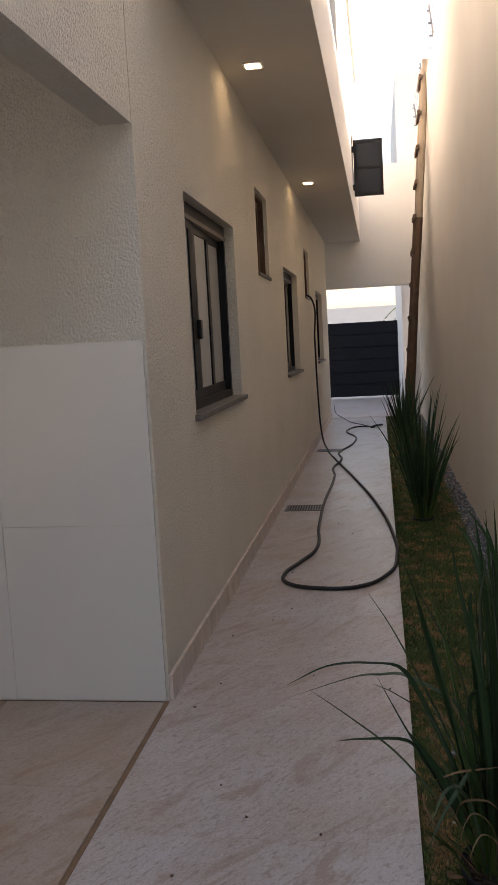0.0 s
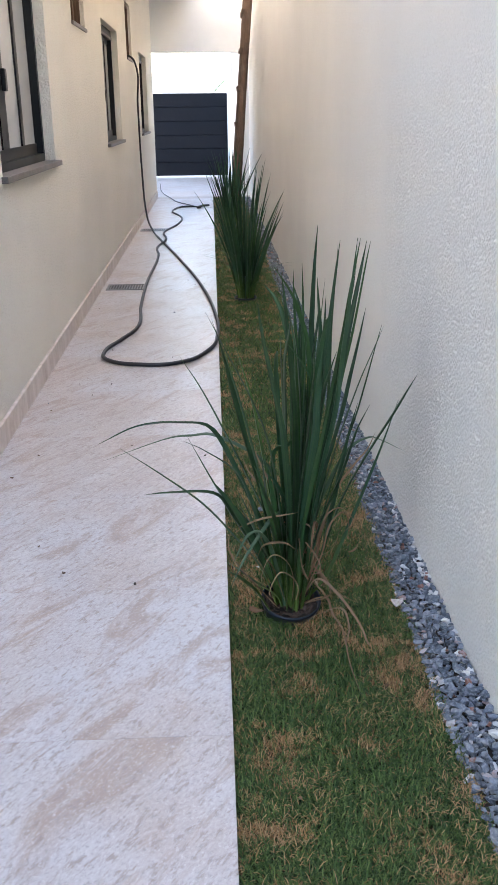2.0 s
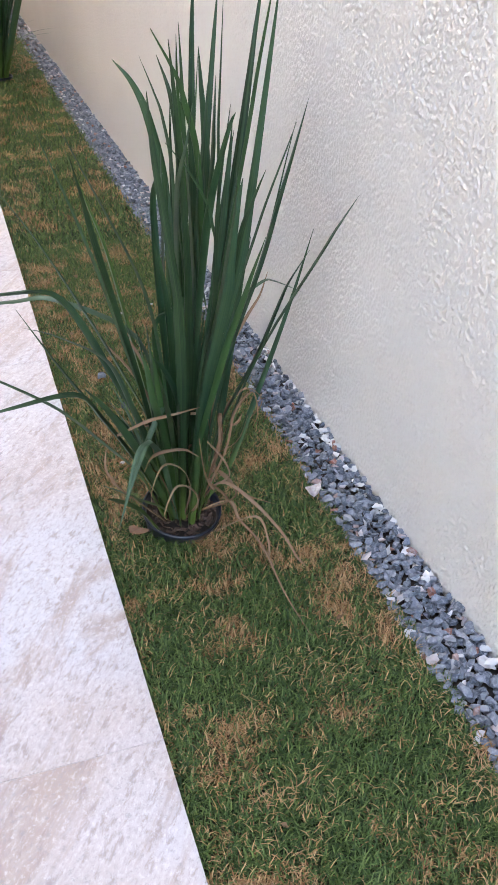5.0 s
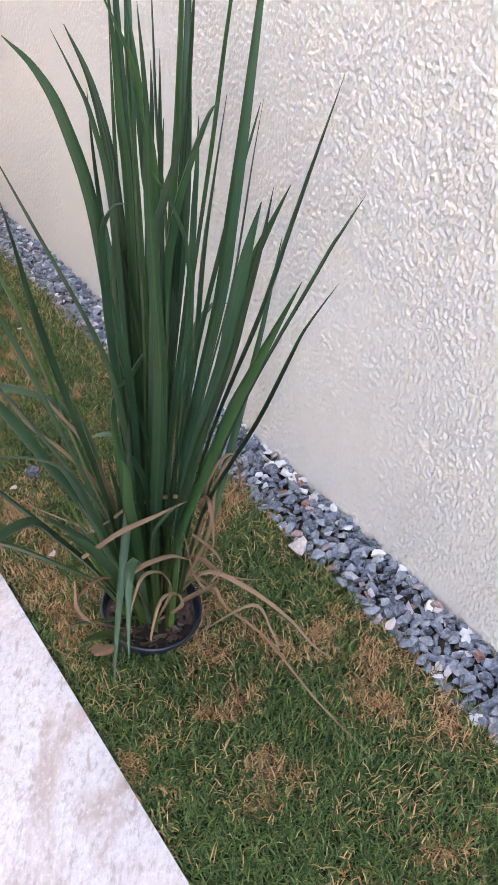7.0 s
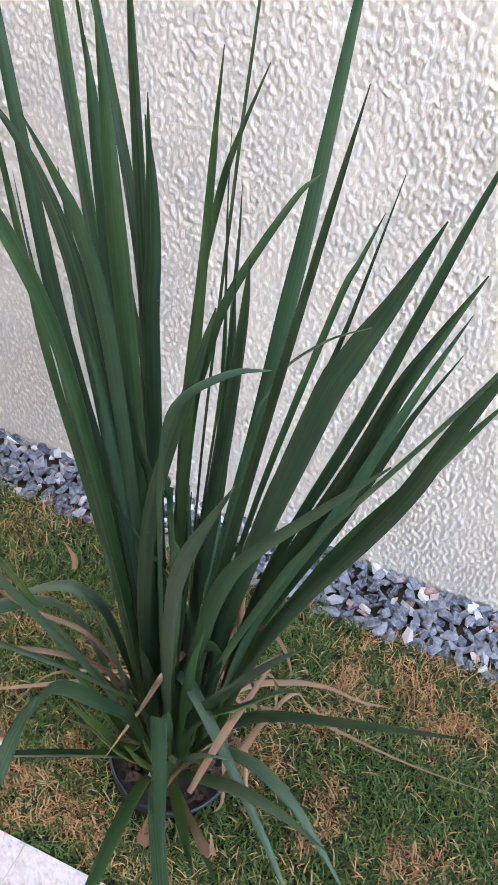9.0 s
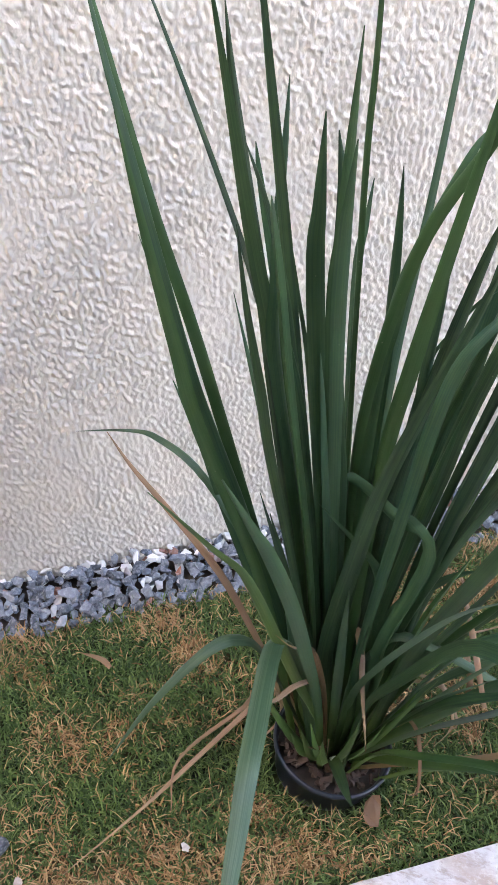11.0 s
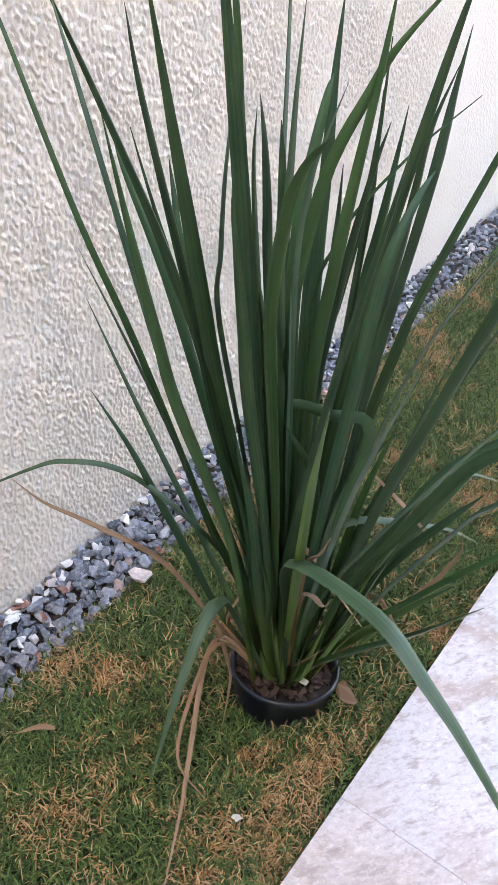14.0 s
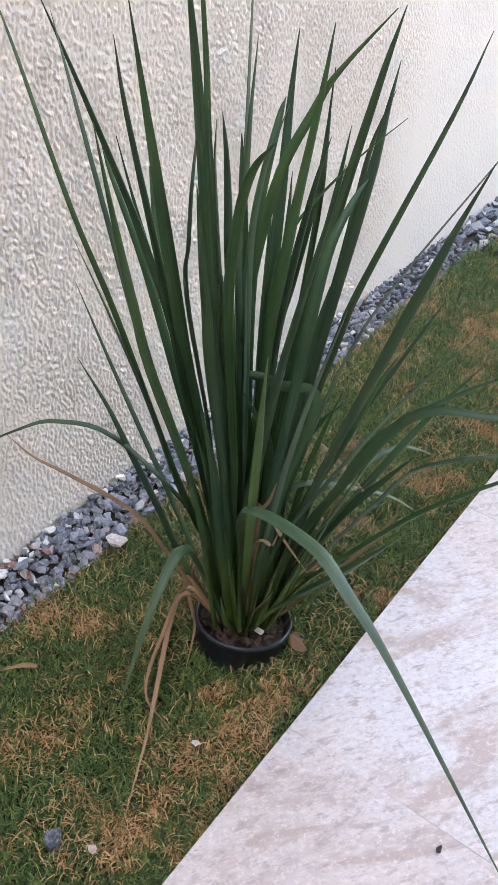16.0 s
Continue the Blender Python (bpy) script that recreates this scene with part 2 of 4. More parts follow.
def grass_blades():
    n = Nodes("grass_blades")
    r = n.island()
    b = n.noise(5.5, 4)
    b2 = n.noise(17, 3)
    green = n.ramp(r, (0.0, (0.022, 0.046, 0.010)), (0.5, (0.060, 0.112, 0.025)), (1.0, (0.145, 0.200, 0.060)))
    straw = n.ramp(r, (0.0, (0.18, 0.085, 0.034)), (0.6, (0.37, 0.205, 0.090)), (1.0, (0.52, 0.34, 0.175)))
    dry = n.math("ADD", n.math("MULTIPLY", n.ramp(b, (0.48, 0), (0.58, 1)), n.ramp(b2, (0.42, 0.1), (0.58, 0.85))), 0.035)
    r2 = n.t.nodes.new("ShaderNodeTexWhiteNoise")
    r2.noise_dimensions = "1D"
    n.put(r2.inputs["W"], r)
    pick = n.math("LESS_THAN", r2.outputs[0], dry)
    return n.done(n.mix(pick, green, straw), 0.6, spec=0.3)


M_TURF, M_GRASS = turf(), grass_blades()


def pebbles(name, fac):
    n = Nodes(name)
    r = fac(n)
    col = n.ramp(r, (0.0, (0.055, 0.066, 0.082)), (0.45, (0.125, 0.140, 0.165)), (0.84, (0.215, 0.230, 0.26)), (0.89, (0.28, 0.285, 0.30)), (0.93, (0.62, 0.61, 0.60)), (0.985, (0.26, 0.11, 0.075)))
    s = n.noise(160, 4, 0.65)
    col = n.mix(n.math("MULTIPLY", n.ramp(s, (0.45, 0), (0.65, 1)), 0.35), col, (0.48, 0.49, 0.52))
    return n.done(col, 0.75, n.bump(s, 0.4, 0.002), spec=0.35)


M_PEBBLE = pebbles("crushed_stone", lambda n: n.random())
M_CHIP = plain("white_stone_chip", (0.66, 0.64, 0.61), 0.8, var=0.12, scale=120, bump=0.4)
M_PEBBLES = pebbles("crushed_stone_bed", lambda n: n.island())

glass_n = Nodes("window_glass")
M_GLASS = glass_n.done((0.03, 0.035, 0.04), 0.04, spec=0.9)
# opaque pale panes: the boundary wall's reflection is put into the colour
M_PALE_PANE = plain("pale_reflection_glass", (0.46, 0.46, 0.45), 0.25, var=0.05, scale=6, bump=0.02)
M_TINT = plain("dark_tinted_glass", (0.014, 0.015, 0.02), 0.25, var=0.1, scale=6, bump=0.02, spec=0.25)
# dark colour for the shadow line at the window head
M_HEAD_SHADE = plain("taupe_head_shade", (0.10, 0.085, 0.075), 0.5, var=0.1, scale=40)
# paler wood of the upper ladder rails: sunlight put into the colour
M_PLANK_SUNLIT = plain("sunlit_pale_plank", (0.36, 0.28, 0.21), 0.85, var=0.2, scale=25, bump=0.4)
lamp_n = Nodes("lamp_glow")
lamp_n.put(lamp_n.b.inputs["Emission Color"], (1.0, 0.82, 0.6, 1))
lamp_n.b.inputs["Emission Strength"].default_value = 9.0
M_GLOW = lamp_n.done((0.9, 0.85, 0.75), 0.5)


# ---------- large structure ----------
EDGE, GRAVEL, WALL = 0.935, 1.43, 1.555   # lawn edge, gravel edge, boundary wall face
tagged(part("ground", box(-60, 60, -60, 90, -0.5, -0.06), M_EARTH), "bare brown earth under the paving", "ground", kind="structure")

walkway = tagged(part("pavement", box(0.0, EDGE - 0.004, -5.2, 11.9, -0.058, -0.0009), M_JOINT), "pale travertine walkway with tight brown joints beside the lawn", "pavement", kind="structure")
patio = tagged(part("floor", box(-4.0, -0.002, -5.2, 0.0, -0.058, -0.0035), M_GROUT), "beige travertine floor of the covered patio", "floor", kind="structure")

# house wall with its window openings: y0, y1, z0, z1
OPEN = [(0.81, 2.20, 1.06, 2.10), (3.27, 3.94, 1.90, 2.525), (5.00, 6.36, 1.06, 2.08), (7.40, 8.08, 1.90, 2.48), (9.15, 10.45, 1.06, 2.065)]


def wall_with_openings(x0, x1, y0, y1, z0, z1, holes):
    bm = bmesh.new()
    y = y0
    for a, b, c, d in holes:
        box(x0, x1, y, a, z0, z1, bm)
        box(x0, x1, a, b, z0, c, bm)
        box(x0, x1, a, b, d, z1, bm)
        y = b
    box(x0, x1, y, y1, z0, z1, bm)
    bmesh.ops.remove_doubles(bm, verts=bm.verts, dist=0.0005)
    return bm


tagged(part("wall_house", wall_with_openings(-0.17, 0, 0.0, 11.85, -0.05, 3.0, OPEN), M_HOUSE), "cream textured house wall with five window openings", "wall", kind="structure")
tagged(part("wall_patio_end", box(-4.0, -0.17, 0.0, 0.17, -0.05, 3.0), M_HOUSE), "cream wall at the end of the patio", "wall", kind="structure")
tagged(part("beam", box(-0.125, -0.002, -5.2, -0.001, 2.21, 3.0), M_HOUSE), "cream beam over the patio opening", "beam", kind="structure")
tagged(part("ceiling", box(-4.0, -0.126, -5.2, -0.001, 2.75, 2.9), M_CEIL), "plain patio ceiling", "ceiling", kind="structure")
# out of view, added to close the patio
tagged(part("wall_patio_back", box(-4.17, -4.0, -5.2, 0.17, -0.05, 3.0), M_HOUSE), "unseen plain wall added to close the patio", "wall", kind="structure")
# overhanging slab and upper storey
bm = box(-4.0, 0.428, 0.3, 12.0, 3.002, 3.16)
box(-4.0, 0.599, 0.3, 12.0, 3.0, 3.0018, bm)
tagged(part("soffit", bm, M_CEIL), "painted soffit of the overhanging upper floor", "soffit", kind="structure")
tagged(part("patio_roof", box(-4.17, 0.0, -5.2, 0.298, 3.0, 3.12), M_WHITE), "flat roof slab, added to keep the sky out over the patio", "roof", kind="structure")
UP = [(3.2, 4.6, 3.75, 4.7), (8.25, 9.15, 3.3, 4.05)]
tagged(part("wall_upper", wall_with_openings(0.43, 0.60, 0.3, 12.0, 3.002, 5.6, UP), M_WHITE), "white upper storey wall over the walkway", "wall", kind="structure")
tagged(part("parapet_cap", box(0.40, 0.64, 0.3, 12.0, 5.602, 5.66), M_WHITE), "white coping on the upper wall", "coping", kind="structure")
tagged(part("wall_upper_back", box(-4.0, 0.43, 0.3, 0.45, 3.162, 5.6), M_WHITE), "white gable wall of the upper storey", "wall", kind="structure")
# roof, inner walls and floor are added to block sky behind the windows
tagged(part("roof", box(-4.0, 0.428, 0.452, 12.0, 5.45, 5.58), M_CEIL), "flat roof slab, added to keep the sky out", "roof", kind="structure")
tagged(part("wall_upper_inside", box(-4.0, -3.8, 0.452, 12.0, 3.162, 5.448), M_CEIL), "plain inner wall upstairs, added to shut out the sky", "wall", kind="structure")
tagged(part("wall_inside", box(-2.6, -2.5, 0.172, 11.85, -0.05, 2.998), M_CEIL), "plain inner wall, added to shut out the sky", "wall", kind="structure")
tagged(part("floor_inside", box(-2.5, -0.172, 0.172, 11.85, -0.058, 0.0), M_CEIL), "plain floor added to close the house inside", "floor", kind="structure")
tagged(part("wall_house_end", box(-4.0, -0.17, 11.852, 12.0, -0.05, 2.998), M_HOUSE), "cream end wall of the house", "wall", kind="structure")
# boundary wall
wall_boundary = tagged(part("wall_boundary", box(WALL, WALL + 0.16, -11.0, 12.0, -0.06, 4.55), M_WALL), "tall cream boundary wall with rough worm-textured render", "wall", kind="structure")


def grid_mesh(name, co, rows, cols, material):
    """A smooth sheet of rows x cols vertices."""
    i = (np.arange(rows - 1)[:, None] * cols + np.arange(cols - 1)[None, :]).ravel()
    f = np.stack([i, i + 1, i + cols + 1, i + cols], 1).astype(np.int32)
    me = bpy.data.meshes.new(name)
    me.vertices.add(len(co))
    me.vertices.foreach_set("co", co.ravel())
    me.loops.add(f.size)
    me.loops.foreach_set("vertex_index", f.ravel())
    me.polygons.add(len(f))
    me.polygons.foreach_set("loop_start", np.arange(len(f), dtype=np.int32) * 4)
    me.polygons.foreach_set("use_smooth", np.ones(len(f), dtype=bool))
    me.update()
    me.materials.append(material)
    return new(name, me)


def render_relief(y0, y1, z0, z1, step, depth, seed):
    """Trowelled render: upright worm-like ridges, rough in some places and dragged smooth in others."""
    g = np.random.default_rng(seed)
    cols, rows = int((y1 - y0) / step), int((z1 - z0) / step)
    fy, fz = np.fft.fftfreq(cols, step)[None, :], np.fft.fftfreq(rows, step)[:, None]

    def field(across, along, width):
        r = np.sqrt((fy * across) ** 2 + (fz * along) ** 2)
        h = np.fft.ifft2(np.fft.fft2(g.standard_normal((rows, cols))) * np.exp(-((r - 1) / width) ** 2)).real
        return h / h.std()

    def soft(h, a, b):
        t = np.clip((h - a) / (b - a), 0, 1)
        return t * t * (3 - 2 * t)

    worms = field(0.0086, 0.0165, 0.5) + 0.5 * field(0.0062, 0.0085, 0.4)
    drags = field(0.0095, 0.045, 0.5)
    where = soft(field(0.30, 0.42, 0.7), -0.3, 1.0)
    rough = 0.76 + 0.24 * soft(field(0.22, 0.30, 0.7), -0.9, 0.8)
    h = soft(worms * (1 - 0.4 * where) + drags * 0.5 * where, -0.15, 0.75) * rough * (1 - 0.1 * where)
    y, z = np.meshgrid(y0 + step * np.arange(cols), z0 + step * np.arange(rows))
    fade = np.clip(np.minimum.reduce([(y - y0) / 0.3, (y1 - y) / 0.45, (z1 - z) / 0.4]), 0, 1)
    co = np.stack([WALL - 0.0012 - depth * h * fade, y, z], -1).reshape(-1, 3)
    return grid_mesh("render_relief", co, rows, cols, M_RELIEF)


relief = render_relief(-2.45, 0.25, -0.03, 1.66, 0.00225, 0.0033, 19)
relief.parent = wall_boundary
relief["label"] = "rough worm-textured cream render"
# unseen yard and end wall, added; kept low and far to let skylight in
tagged(part("wall_end_south", box(-8, 8, -11.2, -11.0, -0.06, 2.4), M_WALL), "unseen plain wall added behind, low to admit sky light", "wall", kind="structure")
tagged(part("yard", box(-8, WALL, -11.0, -5.202, -0.06, -0.004), M_TILE), "unseen pale paving added behind the walkway", "pavement", kind="structure")
# end wall with the opening under it
bm = box(-0.1, WALL - 0.002, 12.002, 12.2, 2.22, 4.25)
box(1.42, WALL - 0.002, 12.002, 12.2, -0.05, 2.22, bm)
bmesh.ops.remove_doubles(bm, verts=bm.verts, dist=0.0005)
tagged(part("wall_end", bm, M_WHITE), "white wall bridging the passage above the opening", "wall", kind="structure")
tagged(part("wall_neighbour", box(1.28, 3.5, 12.4, 18, -0.05, 5.8), M_WHITE), "white side wall of the neighbouring house", "wall", kind="structure")
tagged(part("forecourt", box(-6, 8, 11.902, 17.5, -0.058, -0.004), M_TILE), "pale paved forecourt in the sun behind the gate", "pavement", kind="structure")
tagged(part("wall_street", box(-12, 14, 26, 26.2, -0.06, 2.35), M_WHITE), "white wall across the street", "wall", kind="structure")
tagged(part("road", box(-40, 40, 17.6, 25.9, -0.058, -0.03), M_EARTH), "road beyond the gate", "road", kind="structure")

# lawn strip sheet and gravel bed
tagged(part("lawn_bed", box(EDGE, GRAVEL, -5.2, 11.9, -0.06, -0.022), M_TURF), "soil and thatch of the lawn strip", "lawn", kind="structure")
tagged(part("gravel_bed", box(GRAVEL, WALL, -5.2, 11.9, -0.06, -0.028), M_EARTH), "dark bed under the crushed stone", "gravel bed", kind="structure")


# ---------- plants ----------
def strap(points, width, side, keel=0.18, segments=14, tip=0.55, twist=0.0):
    """A strap leaf along a bezier through the control points, folded along its keel."""
    P = [Vector(p) for p in points]
    n = len(P) - 1
    verts, faces = [], []
    for i in range(segments + 1):
        t = i / segments
        q, d = Vector(), Vector()
        for k in range(n + 1):
            q += P[k] * (math.comb(n, k) * t ** k * (1 - t) ** (n - k))
        for k in range(n):
            d += (P[k + 1] - P[k]) * (n * math.comb(n - 1, k) * t ** k * (1 - t) ** (n - 1 - k))
        d.normalize()
        s = (side - d * side.dot(d)).normalized()
        s.rotate(Matrix.Rotation(twist * t, 3, d))
        nrm = d.cross(s)
        w = width * min(1.0, 0.55 + 1.6 * t) * (1 - max(0.0, (t - tip) / (1 - tip)) ** 1.7) * 0.5 + 0.0006
        verts += [q - s * w, q + nrm * w * keel * 2, q + s * w]
        if i:
            a = 3 * i - 3
            faces += [(a, a + 1, a + 4, a + 3), (a + 1, a + 2, a + 5, a + 4)]
    return (verts, [], faces)


def with_leaf_lines(ob):
    """Mark how far along and across its leaf each vertex lies (three vertices to a section)."""
    me = ob.data
    k = np.arange(len(me.vertices))
    me.attributes.new("along", "FLOAT", "POINT").data.foreach_set("value", (k // 3 / max(1, len(k) // 3 - 1)).astype(np.float32))
    me.attributes.new("across", "FLOAT", "POINT").data.foreach_set("value", (k % 3 - 1).astype(np.float32))
    return ob


PALETTE = {"g": M_LEAF, "p": M_LEAF_PALE, "y": M_LEAF_YOUNG, "d": M_LEAF_DRY}


def leaf(plant, tip, width=0.014, bow=0.10, col="g", face=None, via=None, twist=0.0, foot=None):
    """One leaf from the crown of the plant to its tip (relative to the plant's foot); bow bends it outwards near the top."""
    tip = Vector(tip)
    out = Vector((tip.x, tip.y, 0))
    length = tip.length
    ang = math.atan2(tip.y, tip.x)
    r = 0.022 + 0.03 * ((math.sin(ang * 7 + length * 31) + 1) / 2)
    base = Vector(foot) if foot else Vector((math.cos(ang) * r, math.sin(ang) * r, 0.0))
    if via:
        pts = [base, base + (Vector(via[0]) - base) * 0.5] + [Vector(v) for v in via] + [tip]
    else:
        mid = base.lerp(tip, 0.5) + Vector((0, 0, bow * length)) - out * bow * 0.9
        pts = [base, base.lerp(mid, 0.55), mid, tip]
    if face is None:
        face = ang + 1.57 + 0.9 * math.sin(ang * 5 + length * 17)
    side = Vector((math.cos(face), math.sin(face), 0.02))
    return with_leaf_lines(part("leaf" if col != "d" else "dry_leaf", strap(pts, width, side, twist=twist), PALETTE[col], plant,
                {"d": "withered tan leaf", "p": "drooping grey-green leaf", "y": "fresh green leaf"}.get(col, ""), smooth=True))


def pot_for(plant, rng, tilt=0.0):
    prof = [(0.066, -0.05), (0.078, 0.026), (0.0815, 0.026), (0.083, 0.034), (0.082, 0.038), (0.079, 0.038), (0.0765, 0.032), (0.072, 0.010)]
    n = 40
    verts = [(r * math.cos(2 * math.pi * k / n), r * math.sin(2 * math.pi * k / n), z) for r, z in prof for k in range(n)]
    faces = [(i * n + k, i * n + (k + 1) % n, (i + 1) * n + (k + 1) % n, (i + 1) * n + k) for i in range(len(prof) - 1) for k in range(n)]
    pot = part("pot", (verts, [], faces), M_POT, plant, "black plastic nursery pot sunk in the lawn", smooth=True)
    bm = bmesh.new()
    bmesh.ops.create_circle(bm, cap_ends=True, segments=32, radius=0.0755)
    bmesh.ops.subdivide_edges(bm, edges=bm.edges, cuts=3, use_grid_fill=True)
    for v in bm.verts:
        v.co.z = 0.016 + 0.012 * (noise.noise(v.co * 40) + 0.4) * (1 if v.co.length < 0.07 else 0)
    soil = part("soil", bm, M_EARTH, plant, "dark potting soil")
    # bark chips
    vs, fs = [], []
    for _ in range(170):
        a, r = rng.uniform(0, 6.28), 0.070 * math.sqrt(rng.random())
        c = Vector((r * math.cos(a), r * math.sin(a), 0.026))
        m = Euler((rng.uniform(-.5, .5), rng.uniform(-.5, .5), rng.uniform(0, 6.28))).to_matrix()
        s = Vector((rng.uniform(.003, .011), rng.uniform(.0025, .006), rng.uniform(.0015, .0045)))
        k = len(vs)
        for sx, sy, sz in ((-1, -1, -1), (1, -.7, -1), (1, 1, -1), (-.8, 1, -1), (-1, -1, 1), (.9, -.7, 1), (1, .8, 1), (-.8, 1, 1)):
            vs.append(c + m @ Vector((sx * s.x * rng.uniform(.5, 1), sy * s.y * rng.uniform(.4, 1), sz * s.z * rng.uniform(.4, 1))))
        fs += [tuple(k + i for i in f) for f in ((0, 3, 2, 1), (4, 5, 6, 7), (0, 1, 5, 4), (1, 2, 6, 5), (2, 3, 7, 6), (3, 0, 4, 7))]
    mulch = tagged(part("bark_mulch", (vs, [], fs), M_BARK, plant), kind="stuff")
    for ob in (pot, soil, mulch):
        ob.rotation_euler, ob.scale = (tilt, tilt * 0.2, 0), (1.03, 1.03, 1.03)


def clump(name, at, seed, count, height, spread):
    """A clump grown at random, for the plants further along."""
    rng = random.Random(seed)
    plant = empty(name, "tall dark green strap-leaved clump in a sunken black pot", "plant", "plants along the lawn strip", at)
    pot_for(plant, rng)
    for i in range(count):
        a = rng.uniform(0, 2 * math.pi)
        lean = spread * rng.random() ** 0.8
        h = height * rng.uniform(0.55, 1.0) * (1 - 0.35 * lean)
        w = rng.uniform(0.013, 0.021)
        leaf(plant, (lean * h * math.cos(a), lean * h * math.sin(a), h), w, rng.uniform(0.04, 0.16), "g", rng.uniform(0, 6.28))
    for i in range(count // 4):
        a = rng.uniform(0, 2 * math.pi)
        r = rng.uniform(0.25, 0.42)
        leaf(plant, (r * math.cos(a), r * math.sin(a), rng.uniform(0.15, 0.45)), 0.011, 0.3, rng.choice("ggp"), a + 1.57)
    return plant



clump("potted_strap_plant", (1.15, 3.36, -0.032), 5, 80, 1.12, 0.46)
clump("potted_strap_plant", (1.14, 7.70, -0.032), 9, 70, 1.10, 0.46)

main = empty("potted_strap_plant", "large dark green strap-leaved plant in a sunken black pot", "plant", "plants along the lawn strip", (1.11, -1.035, -0.012))
pot_for(main, random.Random(3), radians(11))
part("plant_tag", box(-0.046, -0.020, -0.003, 0.006, 0.034, 0.037), M_TAG, main, "white plastic plant tag")
leaf_turn = random.Random(12)


def ribbon(pts, width, side, keel, per=5, tip=0.5):
    """A strap leaf that runs smoothly through its control points, folded along the keel."""
    P = [Vector(p) for p in pts]
    P = [P[0] * 2 - P[1]] + P + [P[-1] * 2 - P[-2]]
    line = []
    for i in range(1, len(P) - 2):
        for k in range(per):
            t = k / per
            a, b, c, d = P[i - 1:i + 3]
            line.append(0.5 * ((2 * b) + (c - a) * t + (2 * a - 5 * b + 4 * c - d) * t * t + (3 * b - a - 3 * c + d) * t ** 3))
    line.append(P[-2])
    verts, faces = [], []
    n = len(line) - 1
    for i, q in enumerate(line):
        t = i / n
        d = (line[min(n, i + 1)] - line[max(0, i - 1)]).normalized()
        s = (side - d * side.dot(d)).normalized()
        up = d.cross(s)
        w = width * min(1.0, 0.6 + 1.1 * t) * (1 - max(0.0, (t - tip) / (1 - tip)) ** 1.6) * 0.5 + 0.0005
        verts += [q - s * w, q + up * w * keel, q + s * w]
        if i:
            a = 3 * i - 3
            faces += [(a, a + 1, a + 4, a + 3), (a + 1, a + 2, a + 5, a + 4)]
    return (verts, [], faces)


def blade(width, col, *pts):
    """One leaf of the main plant, from its crown through control points in metres from the plant's foot."""
    p0 = Vector(pts[0])
    out = Vector((p0.x, p0.y, 0))
    r = min(0.05, 0.3 * out.length)
    foot = out.normalized() * r + Vector((0, 0, 0.022))
    if p0.z < 0.06:
        line = [Vector(p) for p in pts]
    else:
        line = [foot] + ([foot.lerp(p0, 0.5) + Vector((0, 0, 0.06 * p0.z)) - out * 0.12] if p0.z > 0.25 else []) + [Vector(p) for p in pts]
    top = line[-1]
    if col == "g" and all(p.z < top.z for p in line[:-1]) and top.z > 0.45:
        # stiff leaves: half way to an even sweep from the crown to the tip
        base, reach = line[0], top - line[0]
        for k in range(1, len(line) - 1):
            u = (line[k].z - base.z) / reach.z
            sweep = base + Vector((reach.x * u ** 1.2, reach.y * u ** 1.2, reach.z * u))
            line[k] = line[k].lerp(sweep, 0.35)
    a = radians(98 + leaf_turn.uniform(-80, 80))
    if col in "pd":
        d = Vector(pts[-1]) - Vector(pts[0])
        a = math.atan2(d.y, d.x) + 1.57 + leaf_turn.uniform(-.35, .35)
    side = Vector((math.cos(a), math.sin(a), 0.0))
    return with_leaf_lines(part("dry_leaf" if col == "d" else "leaf", ribbon(line, min(width * 1.15, 0.0195), side, leaf_turn.uniform(0.45, 0.85), tip=0.45 if col != "d" else 0.3), PALETTE[col], main,
                {"d": "withered tan leaf", "p": "drooping grey-green leaf", "y": "fresh green leaf"}.get(col, ""), smooth=True))


blade(0.016, "g", (0.092, 0.043, 0.495), (0.113, 0.053, 0.620), (0.127, 0.059, 0.693), (0.160, 0.076, 0.880), (0.169, 0.079, 0.963))
blade(0.016, "g", (0.096, 0.070, 0.664), (0.092, 0.068, 0.743), (0.084, 0.065, 0.817), (0.073, 0.059, 0.884), (0.065, 0.055, 0.938))
blade(0.007, "g", (0.120, -0.031, 0.807), (0.133, -0.039, 0.910), (0.146, -0.045, 0.991), (0.155, -0.049, 1.048))
blade(0.015, "g", (0.085, 0.026, 0.736), (0.086, 0.023, 0.821), (0.084, 0.019, 0.899))
blade(0.014, "g", (0.110, -0.073, 0.609), (0.118, -0.089, 0.725), (0.123, -0.102, 0.818), (0.130, -0.116, 0.952), (0.135, -0.127, 1.059))
blade(0.014, "g", (0.038, 0.026, 0.732), (0.032, 0.023, 0.824), (0.029, 0.020, 0.901), (0.022, 0.016, 0.981))
blade(0.014, "g", (0.104, -0.169, 0.638), (0.118, -0.197, 0.744), (0.131, -0.221, 0.839), (0.139, -0.245, 0.921))
blade(0.013, "g", (0.023, -0.029, 0.570), (0.016, -0.044, 0.687), (0.008, -0.059, 0.786), (-0.005, -0.076, 0.906), (-0.009, -0.086, 0.981))
blade(0.009, "g", (0.050, -0.098, 0.538), (0.043, -0.122, 0.623), (0.033, -0.152, 0.727), (0.034, -0.169, 0.800), (0.043, -0.186, 0.903))
blade(0.019, "g", (0.017, -0.065, 0.392), (0.010, -0.092, 0.541), (0.005, -0.110, 0.644), (-0.028, -0.161, 0.895), (-0.045, -0.181, 0.991))
